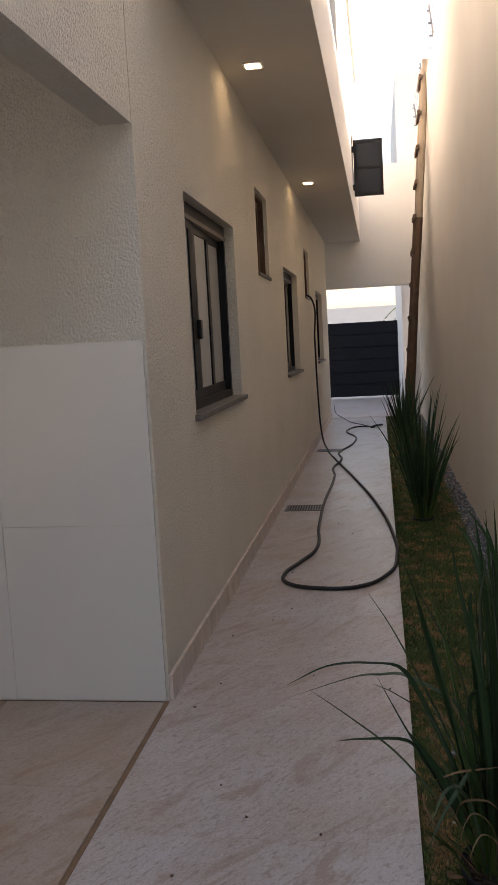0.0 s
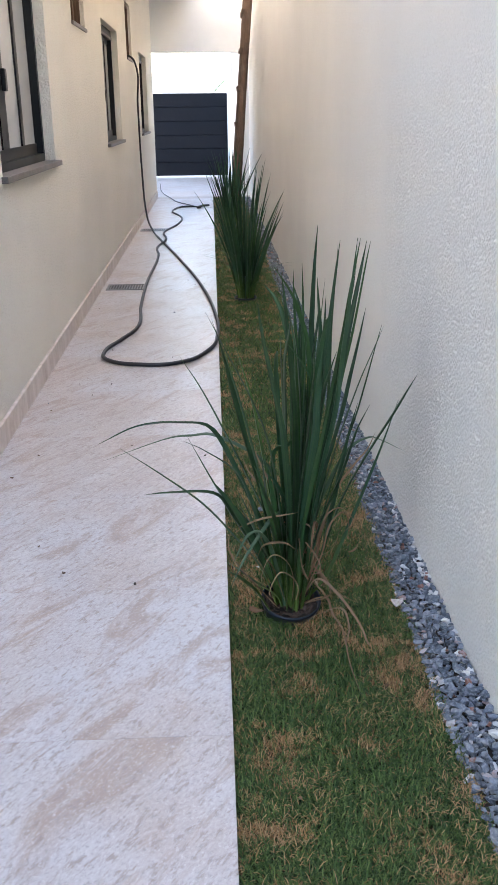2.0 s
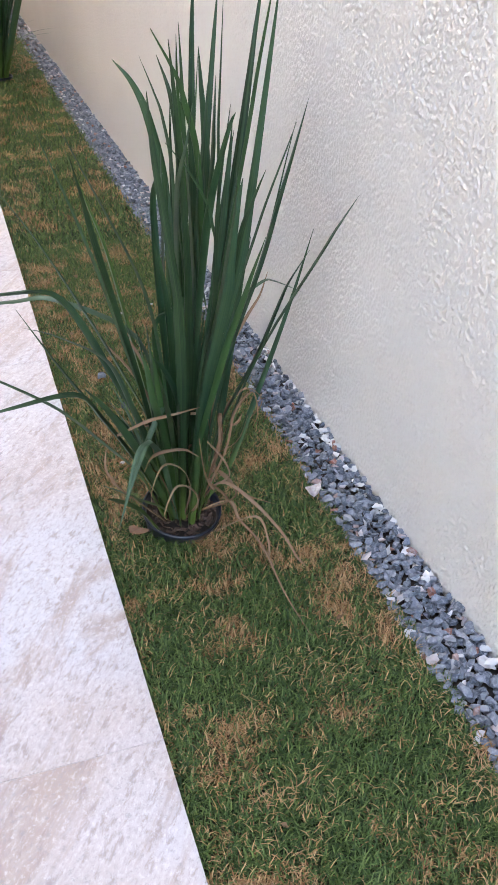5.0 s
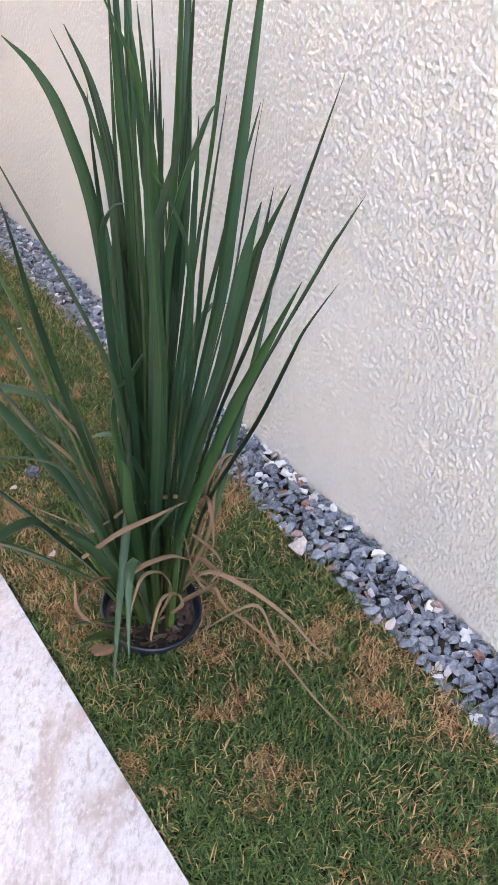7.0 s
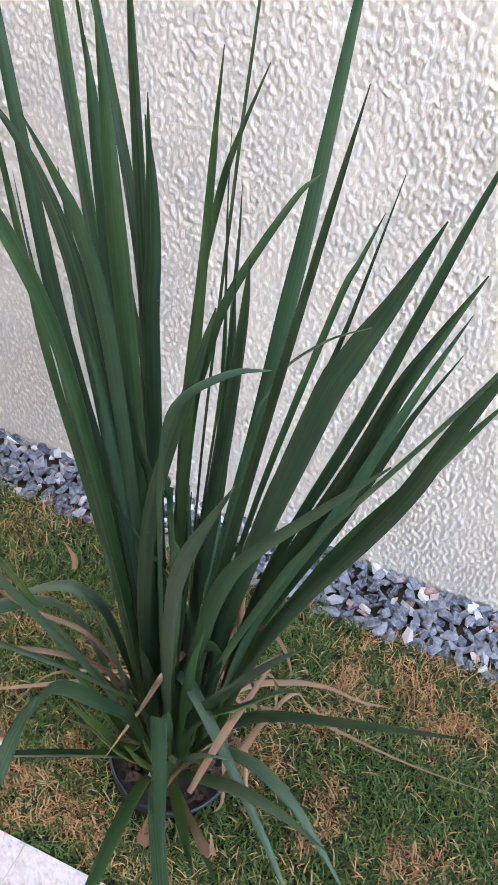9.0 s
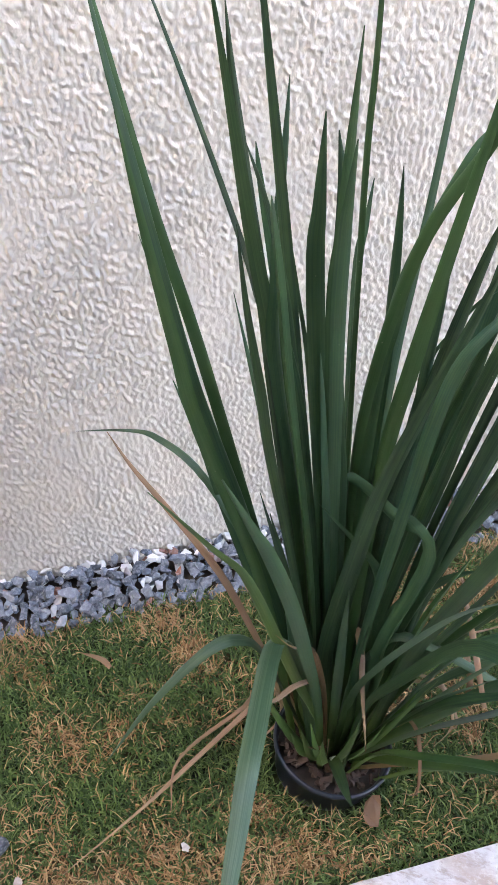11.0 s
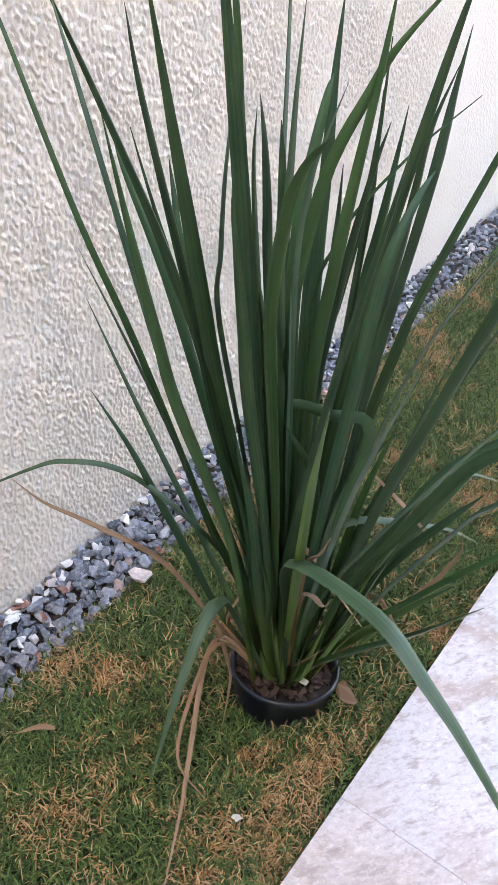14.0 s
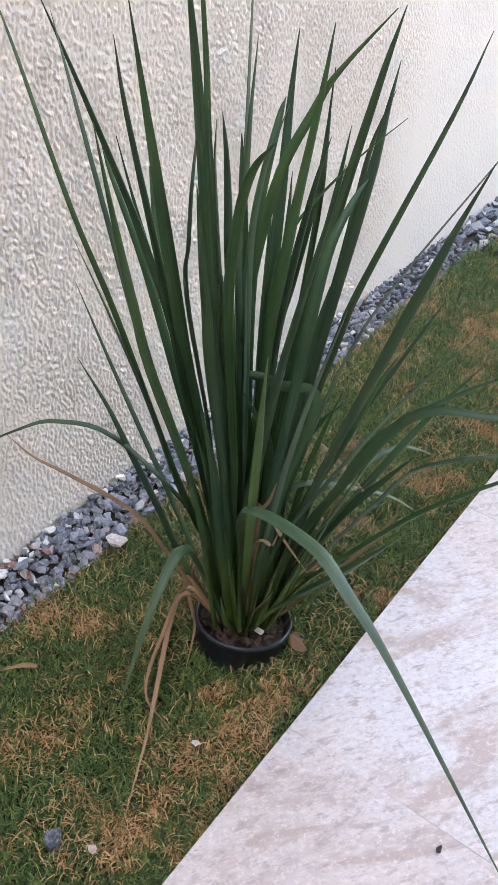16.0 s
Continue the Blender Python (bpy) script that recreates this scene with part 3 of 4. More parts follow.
blade(0.014, "g", (0.023, -0.223, 0.618), (0.027, -0.251, 0.708), (0.029, -0.274, 0.786), (0.014, -0.307, 0.856))
blade(0.016, "g", (-0.007, -0.095, 0.407), (-0.020, -0.142, 0.554), (-0.031, -0.169, 0.630), (-0.089, -0.267, 0.854), (-0.106, -0.305, 0.954))
blade(0.011, "g", (0.079, 0.006, 0.589), (0.070, -0.022, 0.784), (0.031, -0.060, 0.884), (0.006, -0.083, 0.928), (-0.058, -0.134, 0.997))
blade(0.013, "g", (-0.028, -0.071, 0.474), (-0.049, -0.100, 0.586), (-0.088, -0.139, 0.681), (-0.168, -0.210, 0.828), (-0.219, -0.257, 0.923))
blade(0.004, "g", (0.096, -0.050, 0.622), (0.082, -0.075, 0.698), (0.063, -0.097, 0.740), (0.003, -0.152, 0.808), (-0.059, -0.203, 0.861))
blade(0.013, "g", (-0.056, -0.065, 0.493), (-0.014, -0.038, 0.519), (0.020, -0.017, 0.532), (0.053, 0.005, 0.527), (0.067, 0.018, 0.475))
blade(0.012, "g", (0.011, -0.020, 0.204), (0.004, -0.043, 0.328), (-0.011, -0.061, 0.381), (-0.044, -0.093, 0.440), (-0.073, -0.117, 0.471))
blade(0.017, "g", (0.110, 0.048, 0.153), (0.133, 0.075, 0.276), (0.158, 0.105, 0.408), (0.172, 0.121, 0.483), (0.197, 0.146, 0.568))
blade(0.014, "g", (-0.059, -0.042, 0.220), (-0.077, -0.052, 0.348), (-0.111, -0.069, 0.465), (-0.214, -0.132, 0.550), (-0.285, -0.176, 0.589))
blade(0.014, "g", (-0.063, -0.088, 0.149), (-0.115, -0.149, 0.309), (-0.169, -0.216, 0.441), (-0.213, -0.267, 0.520))
blade(0.014, "g", (-0.074, -0.040, 0.218), (-0.109, -0.057, 0.350), (-0.144, -0.077, 0.423), (-0.294, -0.175, 0.459), (-0.377, -0.229, 0.471))
blade(0.012, "g", (0.091, 0.076, 0.380), (0.147, 0.123, 0.637), (0.183, 0.154, 0.782), (0.211, 0.180, 0.949), (0.223, 0.190, 1.009))
blade(0.012, "g", (0.120, 0.024, 0.509), (0.156, 0.026, 0.619), (0.181, 0.029, 0.685), (0.223, 0.036, 0.775), (0.238, 0.037, 0.812))
blade(0.018, "g", (0.075, 0.101, 0.460), (0.088, 0.132, 0.574), (0.100, 0.152, 0.671), (0.128, 0.182, 0.906), (0.141, 0.192, 1.010))
blade(0.019, "g", (0.107, 0.031, 0.601), (0.131, 0.048, 0.698), (0.148, 0.067, 0.774), (0.182, 0.115, 0.917), (0.205, 0.151, 1.013))
blade(0.017, "g", (0.004, 0.034, 0.275), (-0.012, 0.018, 0.448), (-0.022, -0.008, 0.590), (-0.035, -0.071, 0.760), (-0.039, -0.095, 0.827))
blade(0.012, "g", (0.022, 0.041, 0.594), (0.024, 0.048, 0.656), (0.025, 0.059, 0.709), (0.027, 0.068, 0.747))
blade(0.012, "g", (0.023, 0.082, 0.589), (0.024, 0.091, 0.680), (0.025, 0.102, 0.764), (0.028, 0.107, 0.843))
blade(0.017, "g", (-0.038, -0.155, 0.747), (-0.036, -0.179, 0.813), (-0.029, -0.203, 0.859), (-0.025, -0.228, 0.918))
blade(0.019, "g", (0.044, -0.178, 0.593), (0.041, -0.200, 0.670), (0.040, -0.226, 0.757), (0.043, -0.247, 0.816))
blade(0.016, "g", (0.045, -0.006, 0.624), (0.051, -0.019, 0.701), (0.059, -0.039, 0.764), (0.068, -0.097, 0.851), (0.072, -0.122, 0.875))
blade(0.014, "g", (0.050, 0.011, 0.699), (0.058, 0.006, 0.781), (0.064, 0.006, 0.843), (0.068, 0.013, 0.890))
blade(0.013, "g", (0.003, -0.072, 0.294), (0.004, -0.081, 0.369), (0.003, -0.060, 0.425), (0.000, -0.008, 0.489), (-0.002, 0.039, 0.544))
blade(0.012, "g", (0.073, 0.147, 0.600), (0.083, 0.161, 0.694), (0.093, 0.174, 0.804), (0.102, 0.183, 0.911))
blade(0.005, "g", (0.163, -0.010, 0.566), (0.190, 0.000, 0.663), (0.211, 0.012, 0.747), (0.230, 0.019, 0.822))
blade(0.01, "g", (0.253, -0.080, 0.620), (0.277, -0.099, 0.679), (0.297, -0.116, 0.726))
blade(0.012, "g", (0.072, -0.055, 0.639), (0.081, -0.057, 0.740), (0.086, -0.057, 0.796), (0.089, -0.055, 0.842))
blade(0.01, "g", (0.024, -0.072, 0.570), (0.026, -0.074, 0.671), (0.026, -0.079, 0.747), (0.026, -0.079, 0.805))
blade(0.013, "g", (-0.040, -0.014, 0.575), (-0.045, -0.018, 0.662), (-0.050, -0.034, 0.736), (-0.051, -0.093, 0.783), (-0.049, -0.140, 0.798))
blade(0.016, "g", (-0.126, -0.083, 0.569), (-0.149, -0.102, 0.663), (-0.164, -0.122, 0.725), (-0.174, -0.143, 0.774), (-0.193, -0.180, 0.849))
blade(0.016, "g", (0.034, -0.138, 0.419), (0.044, -0.176, 0.520), (0.052, -0.213, 0.595), (0.058, -0.252, 0.670), (0.066, -0.288, 0.741))
blade(0.013, "g", (0.046, -0.177, 0.634), (0.052, -0.201, 0.722), (0.063, -0.222, 0.772), (0.078, -0.247, 0.826))
blade(0.01, "g", (0.106, -0.158, 0.471), (0.126, -0.192, 0.578), (0.136, -0.206, 0.626), (0.160, -0.236, 0.691))
blade(0.012, "g", (0.035, -0.003, 0.513), (0.027, 0.008, 0.606), (0.017, 0.018, 0.695), (0.005, 0.030, 0.777))
blade(0.011, "g", (0.013, 0.020, 0.480), (0.009, 0.030, 0.587), (0.007, 0.036, 0.669), (0.003, 0.042, 0.724))
blade(0.011, "g", (-0.019, -0.059, 0.478), (-0.028, -0.068, 0.557), (-0.040, -0.072, 0.620), (-0.049, -0.076, 0.673))
blade(0.015, "g", (0.044, 0.034, 0.591), (0.044, 0.045, 0.681), (0.044, 0.056, 0.776), (0.032, 0.077, 0.858), (0.006, 0.104, 0.918))
blade(0.015, "g", (0.105, 0.036, 0.561), (0.111, 0.055, 0.685), (0.111, 0.075, 0.794), (0.117, 0.089, 0.902), (0.123, 0.103, 1.011))
blade(0.015, "g", (0.051, 0.041, 0.626), (0.054, 0.059, 0.821), (0.059, 0.073, 0.962), (0.067, 0.082, 1.063))
blade(0.014, "g", (0.034, 0.064, 0.680), (0.010, 0.081, 0.812), (-0.023, 0.094, 0.875), (-0.069, 0.106, 0.914))
blade(0.012, "g", (0.028, 0.022, 0.720), (0.012, 0.028, 0.831), (-0.008, 0.032, 0.877), (-0.038, 0.038, 0.930))
blade(0.014, "g", (0.035, -0.053, 0.508), (0.025, -0.076, 0.661), (0.007, -0.096, 0.788), (-0.009, -0.105, 0.850))
blade(0.0168, "p", (-0.055, 0.093, 0.400), (-0.193, 0.154, 0.473), (-0.271, 0.189, 0.465), (-0.355, 0.227, 0.440), (-0.556, 0.316, 0.338))
blade(0.015, "p", (0.036, 0.085, 0.230), (0.034, 0.120, 0.285), (0.026, 0.165, 0.280), (0.012, 0.235, 0.220), (0.000, 0.300, 0.135))
blade(0.01, "p", (0.079, 0.057, 0.296), (0.165, 0.120, 0.430), (0.229, 0.166, 0.454), (0.276, 0.200, 0.435), (0.367, 0.266, 0.370))
blade(0.013, "p", (-0.013, -0.019, 0.214), (-0.029, -0.042, 0.296), (-0.050, -0.072, 0.333), (-0.129, -0.184, 0.278), (-0.174, -0.248, 0.218))
blade(0.012, "y", (-0.041, 0.059, 0.266), (-0.067, 0.096, 0.415), (-0.095, 0.135, 0.569), (-0.118, 0.169, 0.648), (-0.150, 0.214, 0.754))
blade(0.012, "g", (-0.078, 0.065, 0.412), (-0.111, 0.093, 0.550), (-0.148, 0.124, 0.665), (-0.172, 0.144, 0.724), (-0.208, 0.174, 0.812))
blade(0.014, "p", (-0.043, -0.030, 0.077), (-0.068, -0.048, 0.171), (-0.112, -0.078, 0.300), (-0.153, -0.107, 0.394))
blade(0.012, "p", (-0.055, -0.096, 0.224), (-0.086, -0.149, 0.311), (-0.110, -0.191, 0.344), (-0.135, -0.234, 0.348), (-0.168, -0.292, 0.309))
blade(0.010, "g", (-0.025, -0.076, 0.207), (-0.036, -0.102, 0.291), (-0.052, -0.149, 0.369), (-0.086, -0.254, 0.482), (-0.112, -0.335, 0.565))
blade(0.012, "g", (-0.035, -0.004, 0.237), (-0.095, -0.002, 0.394), (-0.164, 0.003, 0.540), (-0.229, 0.009, 0.662), (-0.293, 0.015, 0.752))
blade(0.012, "g", (-0.057, 0.018, 0.109), (-0.129, 0.043, 0.231), (-0.213, 0.071, 0.363), (-0.280, 0.097, 0.495))
blade(0.012, "g", (-0.133, -0.043, 0.259), (-0.214, -0.076, 0.376), (-0.329, -0.117, 0.479), (-0.440, -0.160, 0.568))
blade(0.012, "g", (-0.131, -0.014, 0.398), (-0.209, -0.031, 0.563), (-0.297, -0.056, 0.596), (-0.398, -0.089, 0.598), (-0.495, -0.125, 0.564))
blade(0.012, "g", (-0.055, -0.040, 0.080), (-0.105, -0.078, 0.140), (-0.145, -0.108, 0.190), (-0.185, -0.138, 0.235))
blade(0.012, "g", (0.121, -0.009, 0.108), (0.190, 0.008, 0.275), (0.253, 0.031, 0.457), (0.291, 0.052, 0.607))
blade(0.012, "g", (0.097, 0.062, 0.332), (0.109, 0.109, 0.515), (0.138, 0.143, 0.659), (0.166, 0.169, 0.769))
blade(0.009, "d", (0.087, 0.075, 0.178), (0.129, 0.118, 0.298), (0.198, 0.172, 0.370), (0.241, 0.204, 0.406), (0.266, 0.226, 0.448))
blade(0.005, "d", (0.095, -0.044, 0.061), (0.111, -0.067, 0.024), (0.129, -0.160, 0.024), (0.125, -0.302, 0.024), (0.132, -0.420, 0.024))
blade(0.008, "d", (0.022, -0.010, 0.196), (0.077, -0.036, 0.131), (0.128, -0.059, 0.080), (0.185, -0.086, 0.062))
blade(0.007, "d", (0.106, -0.049, 0.073), (0.077, -0.036, 0.137), (0.026, -0.012, 0.113), (-0.046, 0.021, 0.099))
blade(0.006, "d", (0.027, -0.012, 0.126), (0.053, -0.025, 0.167), (0.108, -0.050, 0.214), (0.128, -0.059, 0.281))
blade(0.009, "d", (0.067, -0.068, 0.132), (0.117, -0.117, 0.114), (0.170, -0.165, 0.052), (0.185, -0.215, 0.024), (0.190, -0.255, 0.030))
blade(0.006, "d", (0.049, -0.089, 0.024), (0.126, -0.127, 0.075), (0.147, -0.149, 0.024), (0.128, -0.207, 0.024))
blade(0.009, "d", (-0.044, 0.044, 0.279), (-0.080, 0.080, 0.346), (-0.115, 0.115, 0.387), (-0.134, 0.134, 0.436))
blade(0.009, "d", (-0.038, 0.038, 0.299), (-0.055, 0.055, 0.369), (-0.088, 0.088, 0.433), (-0.112, 0.112, 0.497))
blade(0.01, "d", (-0.012, 0.012, 0.062), (-0.026, 0.026, 0.186), (-0.034, 0.034, 0.252))
blade(0.008, "d", (-0.014, 0.010, 0.059), (-0.058, 0.042, 0.147), (-0.097, 0.068, 0.238))
blade(0.007, "d", (0.054, 0.078, 0.150), (0.101, 0.067, 0.032), (0.022, 0.201, 0.024), (-0.020, 0.271, 0.024), (-0.079, 0.382, 0.024))
blade(0.006, "d", (0.062, 0.076, 0.128), (0.093, 0.099, 0.024), (0.038, 0.207, 0.024), (-0.035, 0.233, 0.024))
blade(0.006, "d", (0.073, 0.063, 0.150), (0.073, 0.055, 0.087), (0.059, 0.056, 0.024), (0.018, 0.128, 0.024))
blade(0.007, "d", (0.066, 0.050, 0.130), (0.057, 0.048, 0.195), (0.034, 0.035, 0.239), (0.019, 0.026, 0.261))
blade(0.01, "d", (-0.147, -0.130, 0.208), (-0.164, -0.146, 0.247), (-0.176, -0.156, 0.284), (-0.171, -0.152, 0.325))
blade(0.009, "d", (0.052, -0.036, 0.273), (-0.020, -0.021, 0.285), (-0.057, -0.011, 0.264), (-0.119, 0.005, 0.237))
blade(0.007, "d", (0.112, -0.048, 0.024), (0.092, -0.023, 0.060), (0.053, -0.020, 0.114), (0.046, -0.027, 0.196))
blade(0.008, "d", (0.208, 0.281, 0.024), (0.228, 0.294, 0.024), (0.248, 0.324, 0.024))
blade(0.013, "g", (-0.077, -0.048, 0.201), (-0.121, -0.076, 0.308), (-0.164, -0.102, 0.382), (-0.194, -0.121, 0.430))
blade(0.012, "g", (-0.047, -0.060, 0.269), (-0.072, -0.110, 0.393), (-0.085, -0.161, 0.504), (-0.099, -0.203, 0.582))
blade(0.013, "g", (-0.049, -0.081, 0.300), (-0.077, -0.128, 0.397), (-0.094, -0.177, 0.490), (-0.112, -0.204, 0.533))
blade(0.012, "g", (-0.090, -0.081, 0.268), (-0.120, -0.121, 0.371), (-0.156, -0.165, 0.462))
blade(0.012, "g", (-0.055, -0.050, 0.014), (-0.101, -0.091, 0.115), (-0.147, -0.132, 0.181), (-0.180, -0.162, 0.219))


def loose_strand(width, *pts):
    """A withered piece caught among the leaves."""
    line = [Vector(p) for p in pts]
    return with_leaf_lines(part("dry_leaf", ribbon(line, width, Vector((0.3, 0.9, 0.3)), 0.5, tip=0.3), M_LEAF_DRY, main, "withered tan leaf", smooth=True))


loose_strand(0.008, (-0.144, -0.115, 0.321), (-0.089, -0.125, 0.348), (-0.044, -0.135, 0.360), (0.004, -0.145, 0.373))
loose_strand(0.008, (-0.099, -0.125, 0.238), (-0.081, -0.135, 0.278), (-0.030, -0.145, 0.287), (-0.001, -0.155, 0.271))
loose_strand(0.008, (0.010, -0.115, 0.284), (0.018, -0.125, 0.208), (0.035, -0.135, 0.169), (0.015, -0.145, 0.205))
loose_strand(0.008, (0.029, -0.105, 0.267), (0.060, -0.115, 0.224), (0.068, -0.125, 0.190), (0.042, -0.135, 0.185))

# withered strands curling round the crown
curl = random.Random(52)
for k in range(6):
    a = radians(curl.uniform(215, 320))
    u, v = Vector((math.cos(a), math.sin(a), 0)), Vector((-math.sin(a), math.cos(a), 0)) * curl.choice((-1, 1))
    h, r = curl.uniform(0.16, 0.32), curl.uniform(0.085, 0.115)
    blade(curl.uniform(0.004, 0.007), "d", u * r * 0.9 + Vector((0, 0, h * 0.7)), u * r + v * 0.02 + Vector((0, 0, h)), u * (r + 0.02) + v * 0.06 + Vector((0, 0, h + 0.03)),
          u * (r + 0.03) + v * curl.uniform(0.07, 0.11) + Vector((0, 0, h - 0.02)), u * (r + 0.015) + v * curl.uniform(0.06, 0.10) + Vector((0, 0, h - curl.uniform(0.05, 0.09))))

# the dense heart of the clump
heart = random.Random(31)
for k in range(20):
    a, h = heart.uniform(0, 6.283), heart.uniform(0.24, 0.56)
    lean = heart.uniform(0.05, 0.26)
    x, y = math.cos(a) * lean * h, math.sin(a) * lean * h
    blade(heart.uniform(0.009, 0.014), "g", (x * 0.35 + 0.02 * math.cos(a), y * 0.35 + 0.02 * math.sin(a), h * 0.42), (x * 0.7, y * 0.7, h * 0.75), (x, y, h))
for k in range(14):
    a, h = heart.uniform(1.6, 4.4), heart.uniform(0.16, 0.34)
    x, y = math.cos(a) * 0.30 * h, math.sin(a) * 0.30 * h
    blade(0.009, "y", (x * 0.5 + 0.03 * math.cos(a), y * 0.5 + 0.03 * math.sin(a), h * 0.5), (x + 0.03 * math.cos(a), y + 0.03 * math.sin(a), h))


# ---------- windows ----------
def window_unit(name, y0, y1, z0, z1, small=False):
    w = tagged(new(name), "grey sliding window with dark frame in a deep reveal" if not small else "small high window with a dark brown frame, propped open", "window", "windows of the house wall", "structure")
    w.location = (0, (y0 + y1) / 2, z0)
    h, d = z1 - z0, (y1 - y0) / 2
    if not small:
        # granite sill, proud of the wall
        part("window_sill", box(-0.15, 0.03, -d - 0.03, d + 0.05, -0.025, 0.004, bevel=0.003), M_SILL, w, "grey granite sill")
        bm = box(-0.115, -0.06, -d, d, 0.004, 0.045)
        box(-0.115, -0.06, -d, d, h - 0.06, h, bm)
        box(-0.115, -0.06, -d, -d + 0.04, 0.045, h - 0.06, bm)
        box(-0.115, -0.06, d - 0.04, d, 0.045, h - 0.06, bm)
        part("window_frame", bm, M_BLACK, w, "dark grey aluminium frame")
        # shallow strip added as the shade under the lintel
        part("head_rail", box(-0.13, -0.052, -d, d, h - 0.085, h - 0.0605, bevel=0.003), M_HEAD_SHADE, w, "dark taupe strip for the shade under the lintel")
        # three leaves, staggered on their tracks
        wl = 2 * d / 3
        for k, (xx, mat) in enumerate(((-0.075, M_BLACK), (-0.092, M_BLACK), (-0.108, M_BLACK))):
            ya = -d + 0.03 + k * (wl - 0.01)
            yb = ya + wl
            f = (0.14, 0.06, 0.03)[k]
            bm = box(xx - 0.012, xx + 0.012, ya, ya + f, 0.046, h - 0.086)
            box(xx - 0.012, xx + 0.012, yb - f, yb, 0.046, h - 0.086, bm)
            box(xx - 0.012, xx + 0.012, ya + f, yb - f, 0.046, 0.10, bm)
            box(xx - 0.012, xx + 0.012, ya + f, yb - f, h - 0.125, h - 0.086, bm)
            sash = part("sash", bm, mat, w, "dark sliding sash" if k < 2 else "dark fixed sash")
            part("pane", box(xx - 0.003, xx + 0.003, ya + f, yb - f, 0.10, h - 0.125), M_PALE_PANE, sash)
            if k == 0:
                part("latch", box(xx + 0.012, xx + 0.035, yb - 0.06, yb - 0.015, 0.36, 0.46, bevel=0.006), M_BLACK, sash, "black latch")
    else:
        part("window_sill", box(-0.15, 0.015, -d - 0.01, d + 0.02, -0.02, 0.003, bevel=0.002), M_SILL, w, "narrow granite sill")
        bm = box(-0.15, -0.03, -d, -d + 0.03, 0.003, h)
        box(-0.15, -0.03, d - 0.03, d, 0.003, h, bm)
        box(-0.15, -0.03, -d + 0.03, d - 0.03, h - 0.03, h, bm)
        part("window_frame", bm, M_WOOD, w, "dark brown timber lining")
        bm = box(-0.10, -0.07, -d + 0.03, d - 0.03, 0.003, 0.05)
        box(-0.10, -0.07, -d + 0.03, d - 0.03, h - 0.08, h - 0.03, bm)
        box(-0.10, -0.07, -d + 0.03, -d + 0.08, 0.05, h - 0.08, bm)
        box(-0.10, -0.07, d - 0.08, d - 0.03, 0.05, h - 0.08, bm)
        sash = part("sash", bm, M_WOOD, w, "brown timber sash")
        part("pane", box(-0.088, -0.082, -d + 0.08, d - 0.08, 0.05, h - 0.08), M_GLASS, sash)
        part("paper_tag", box(-0.028, -0.026, d - 0.028, d - 0.004, 0.27, 0.36), M_TAG, w, "white paper sticker")
    return w


for k, (a, b, c, d) in enumerate(OPEN):
    window_unit(f"window_{k + 1}", a, b, c, d, small=(k in (1, 3)))

# upper windows: a fixed one and one casement swung open over the passage
for k, (a, b, c, d) in enumerate(UP):
    w = tagged(new(f"window_{k + 6}"), "upper window with a dark casement swung open" if k else "upper window with dark frame", "window", "upper windows", "structure")
    w.location = (0.515, a, c)
    W_, H_ = b - a, d - c
    bm = box(-0.03, 0.03, 0, 0.05, 0, H_)
    box(-0.03, 0.03, W_ - 0.05, W_, 0, H_, bm)
    box(-0.03, 0.03, 0.05, W_ - 0.05, 0, 0.05, bm)
    box(-0.03, 0.03, 0.05, W_ - 0.05, H_ - 0.05, H_, bm)
    part("window_frame", bm, M_BLACK, w, "black frame")
    if k:
        y = W_ - 0.03
        bm = box(0.09, 0.135, y - 0.02, y + 0.02, 0.0, H_)
        box(0.44, 0.485, y - 0.02, y + 0.02, 0.0, H_, bm)
        box(0.135, 0.44, y - 0.02, y + 0.02, 0.0, 0.045, bm)
        box(0.135, 0.44, y - 0.02, y + 0.02, H_ - 0.045, H_, bm)
        box(0.135, 0.44, y - 0.018, y + 0.018, H_ * 0.48, H_ * 0.52, bm)
        sash = part("sash", bm, M_BLACK, w, "black casement standing open")
        part("pane", box(0.135, 0.44, y - 0.004, y + 0.004, 0.045, H_ - 0.045), M_TINT, sash)
        part("hinge", box(0.03, 0.09, y - 0.012, y + 0.012, 0.08, 0.16), M_BLACK, w)
        part("hinge", box(0.03, 0.09, y - 0.012, y + 0.012, H_ - 0.16, H_ - 0.08), M_BLACK, w)
    else:
        part("pane", box(-0.004, 0.004, 0.05, W_ - 0.05, 0.05, H_ - 0.05), M_GLASS, w)

# ---------- skirting along the house wall, piece by piece ----------
base = tagged(new("baseboard"), "veined stone skirting along the house wall", "skirting", kind="structure")
for k in range(19):
    y0 = 0.002 + k * 0.625
    y1 = min(11.85, y0 + 0.622)
    if y1 > y0:
        part("skirting_piece", box(0.0005, 0.016, y0, y1, 0.0, 0.106, bevel=0.0015), M_SKIRT, base)

# white glazed tiles on the patio end wall
tiling = tagged(new("wall_tiles"), "large white glazed wall tiles up to chest height", "wall tiles", kind="structure")
for i in range(6):
    for j in range(2):
        x1 = -0.012 - i * 0.622
        part("wall_tile", box(x1 - 0.6212, x1, -0.011, -0.0015, 0.004 + j * 0.709, 0.004 + j * 0.709 + 0.7085, bevel=0.001), M_GLAZE, tiling)

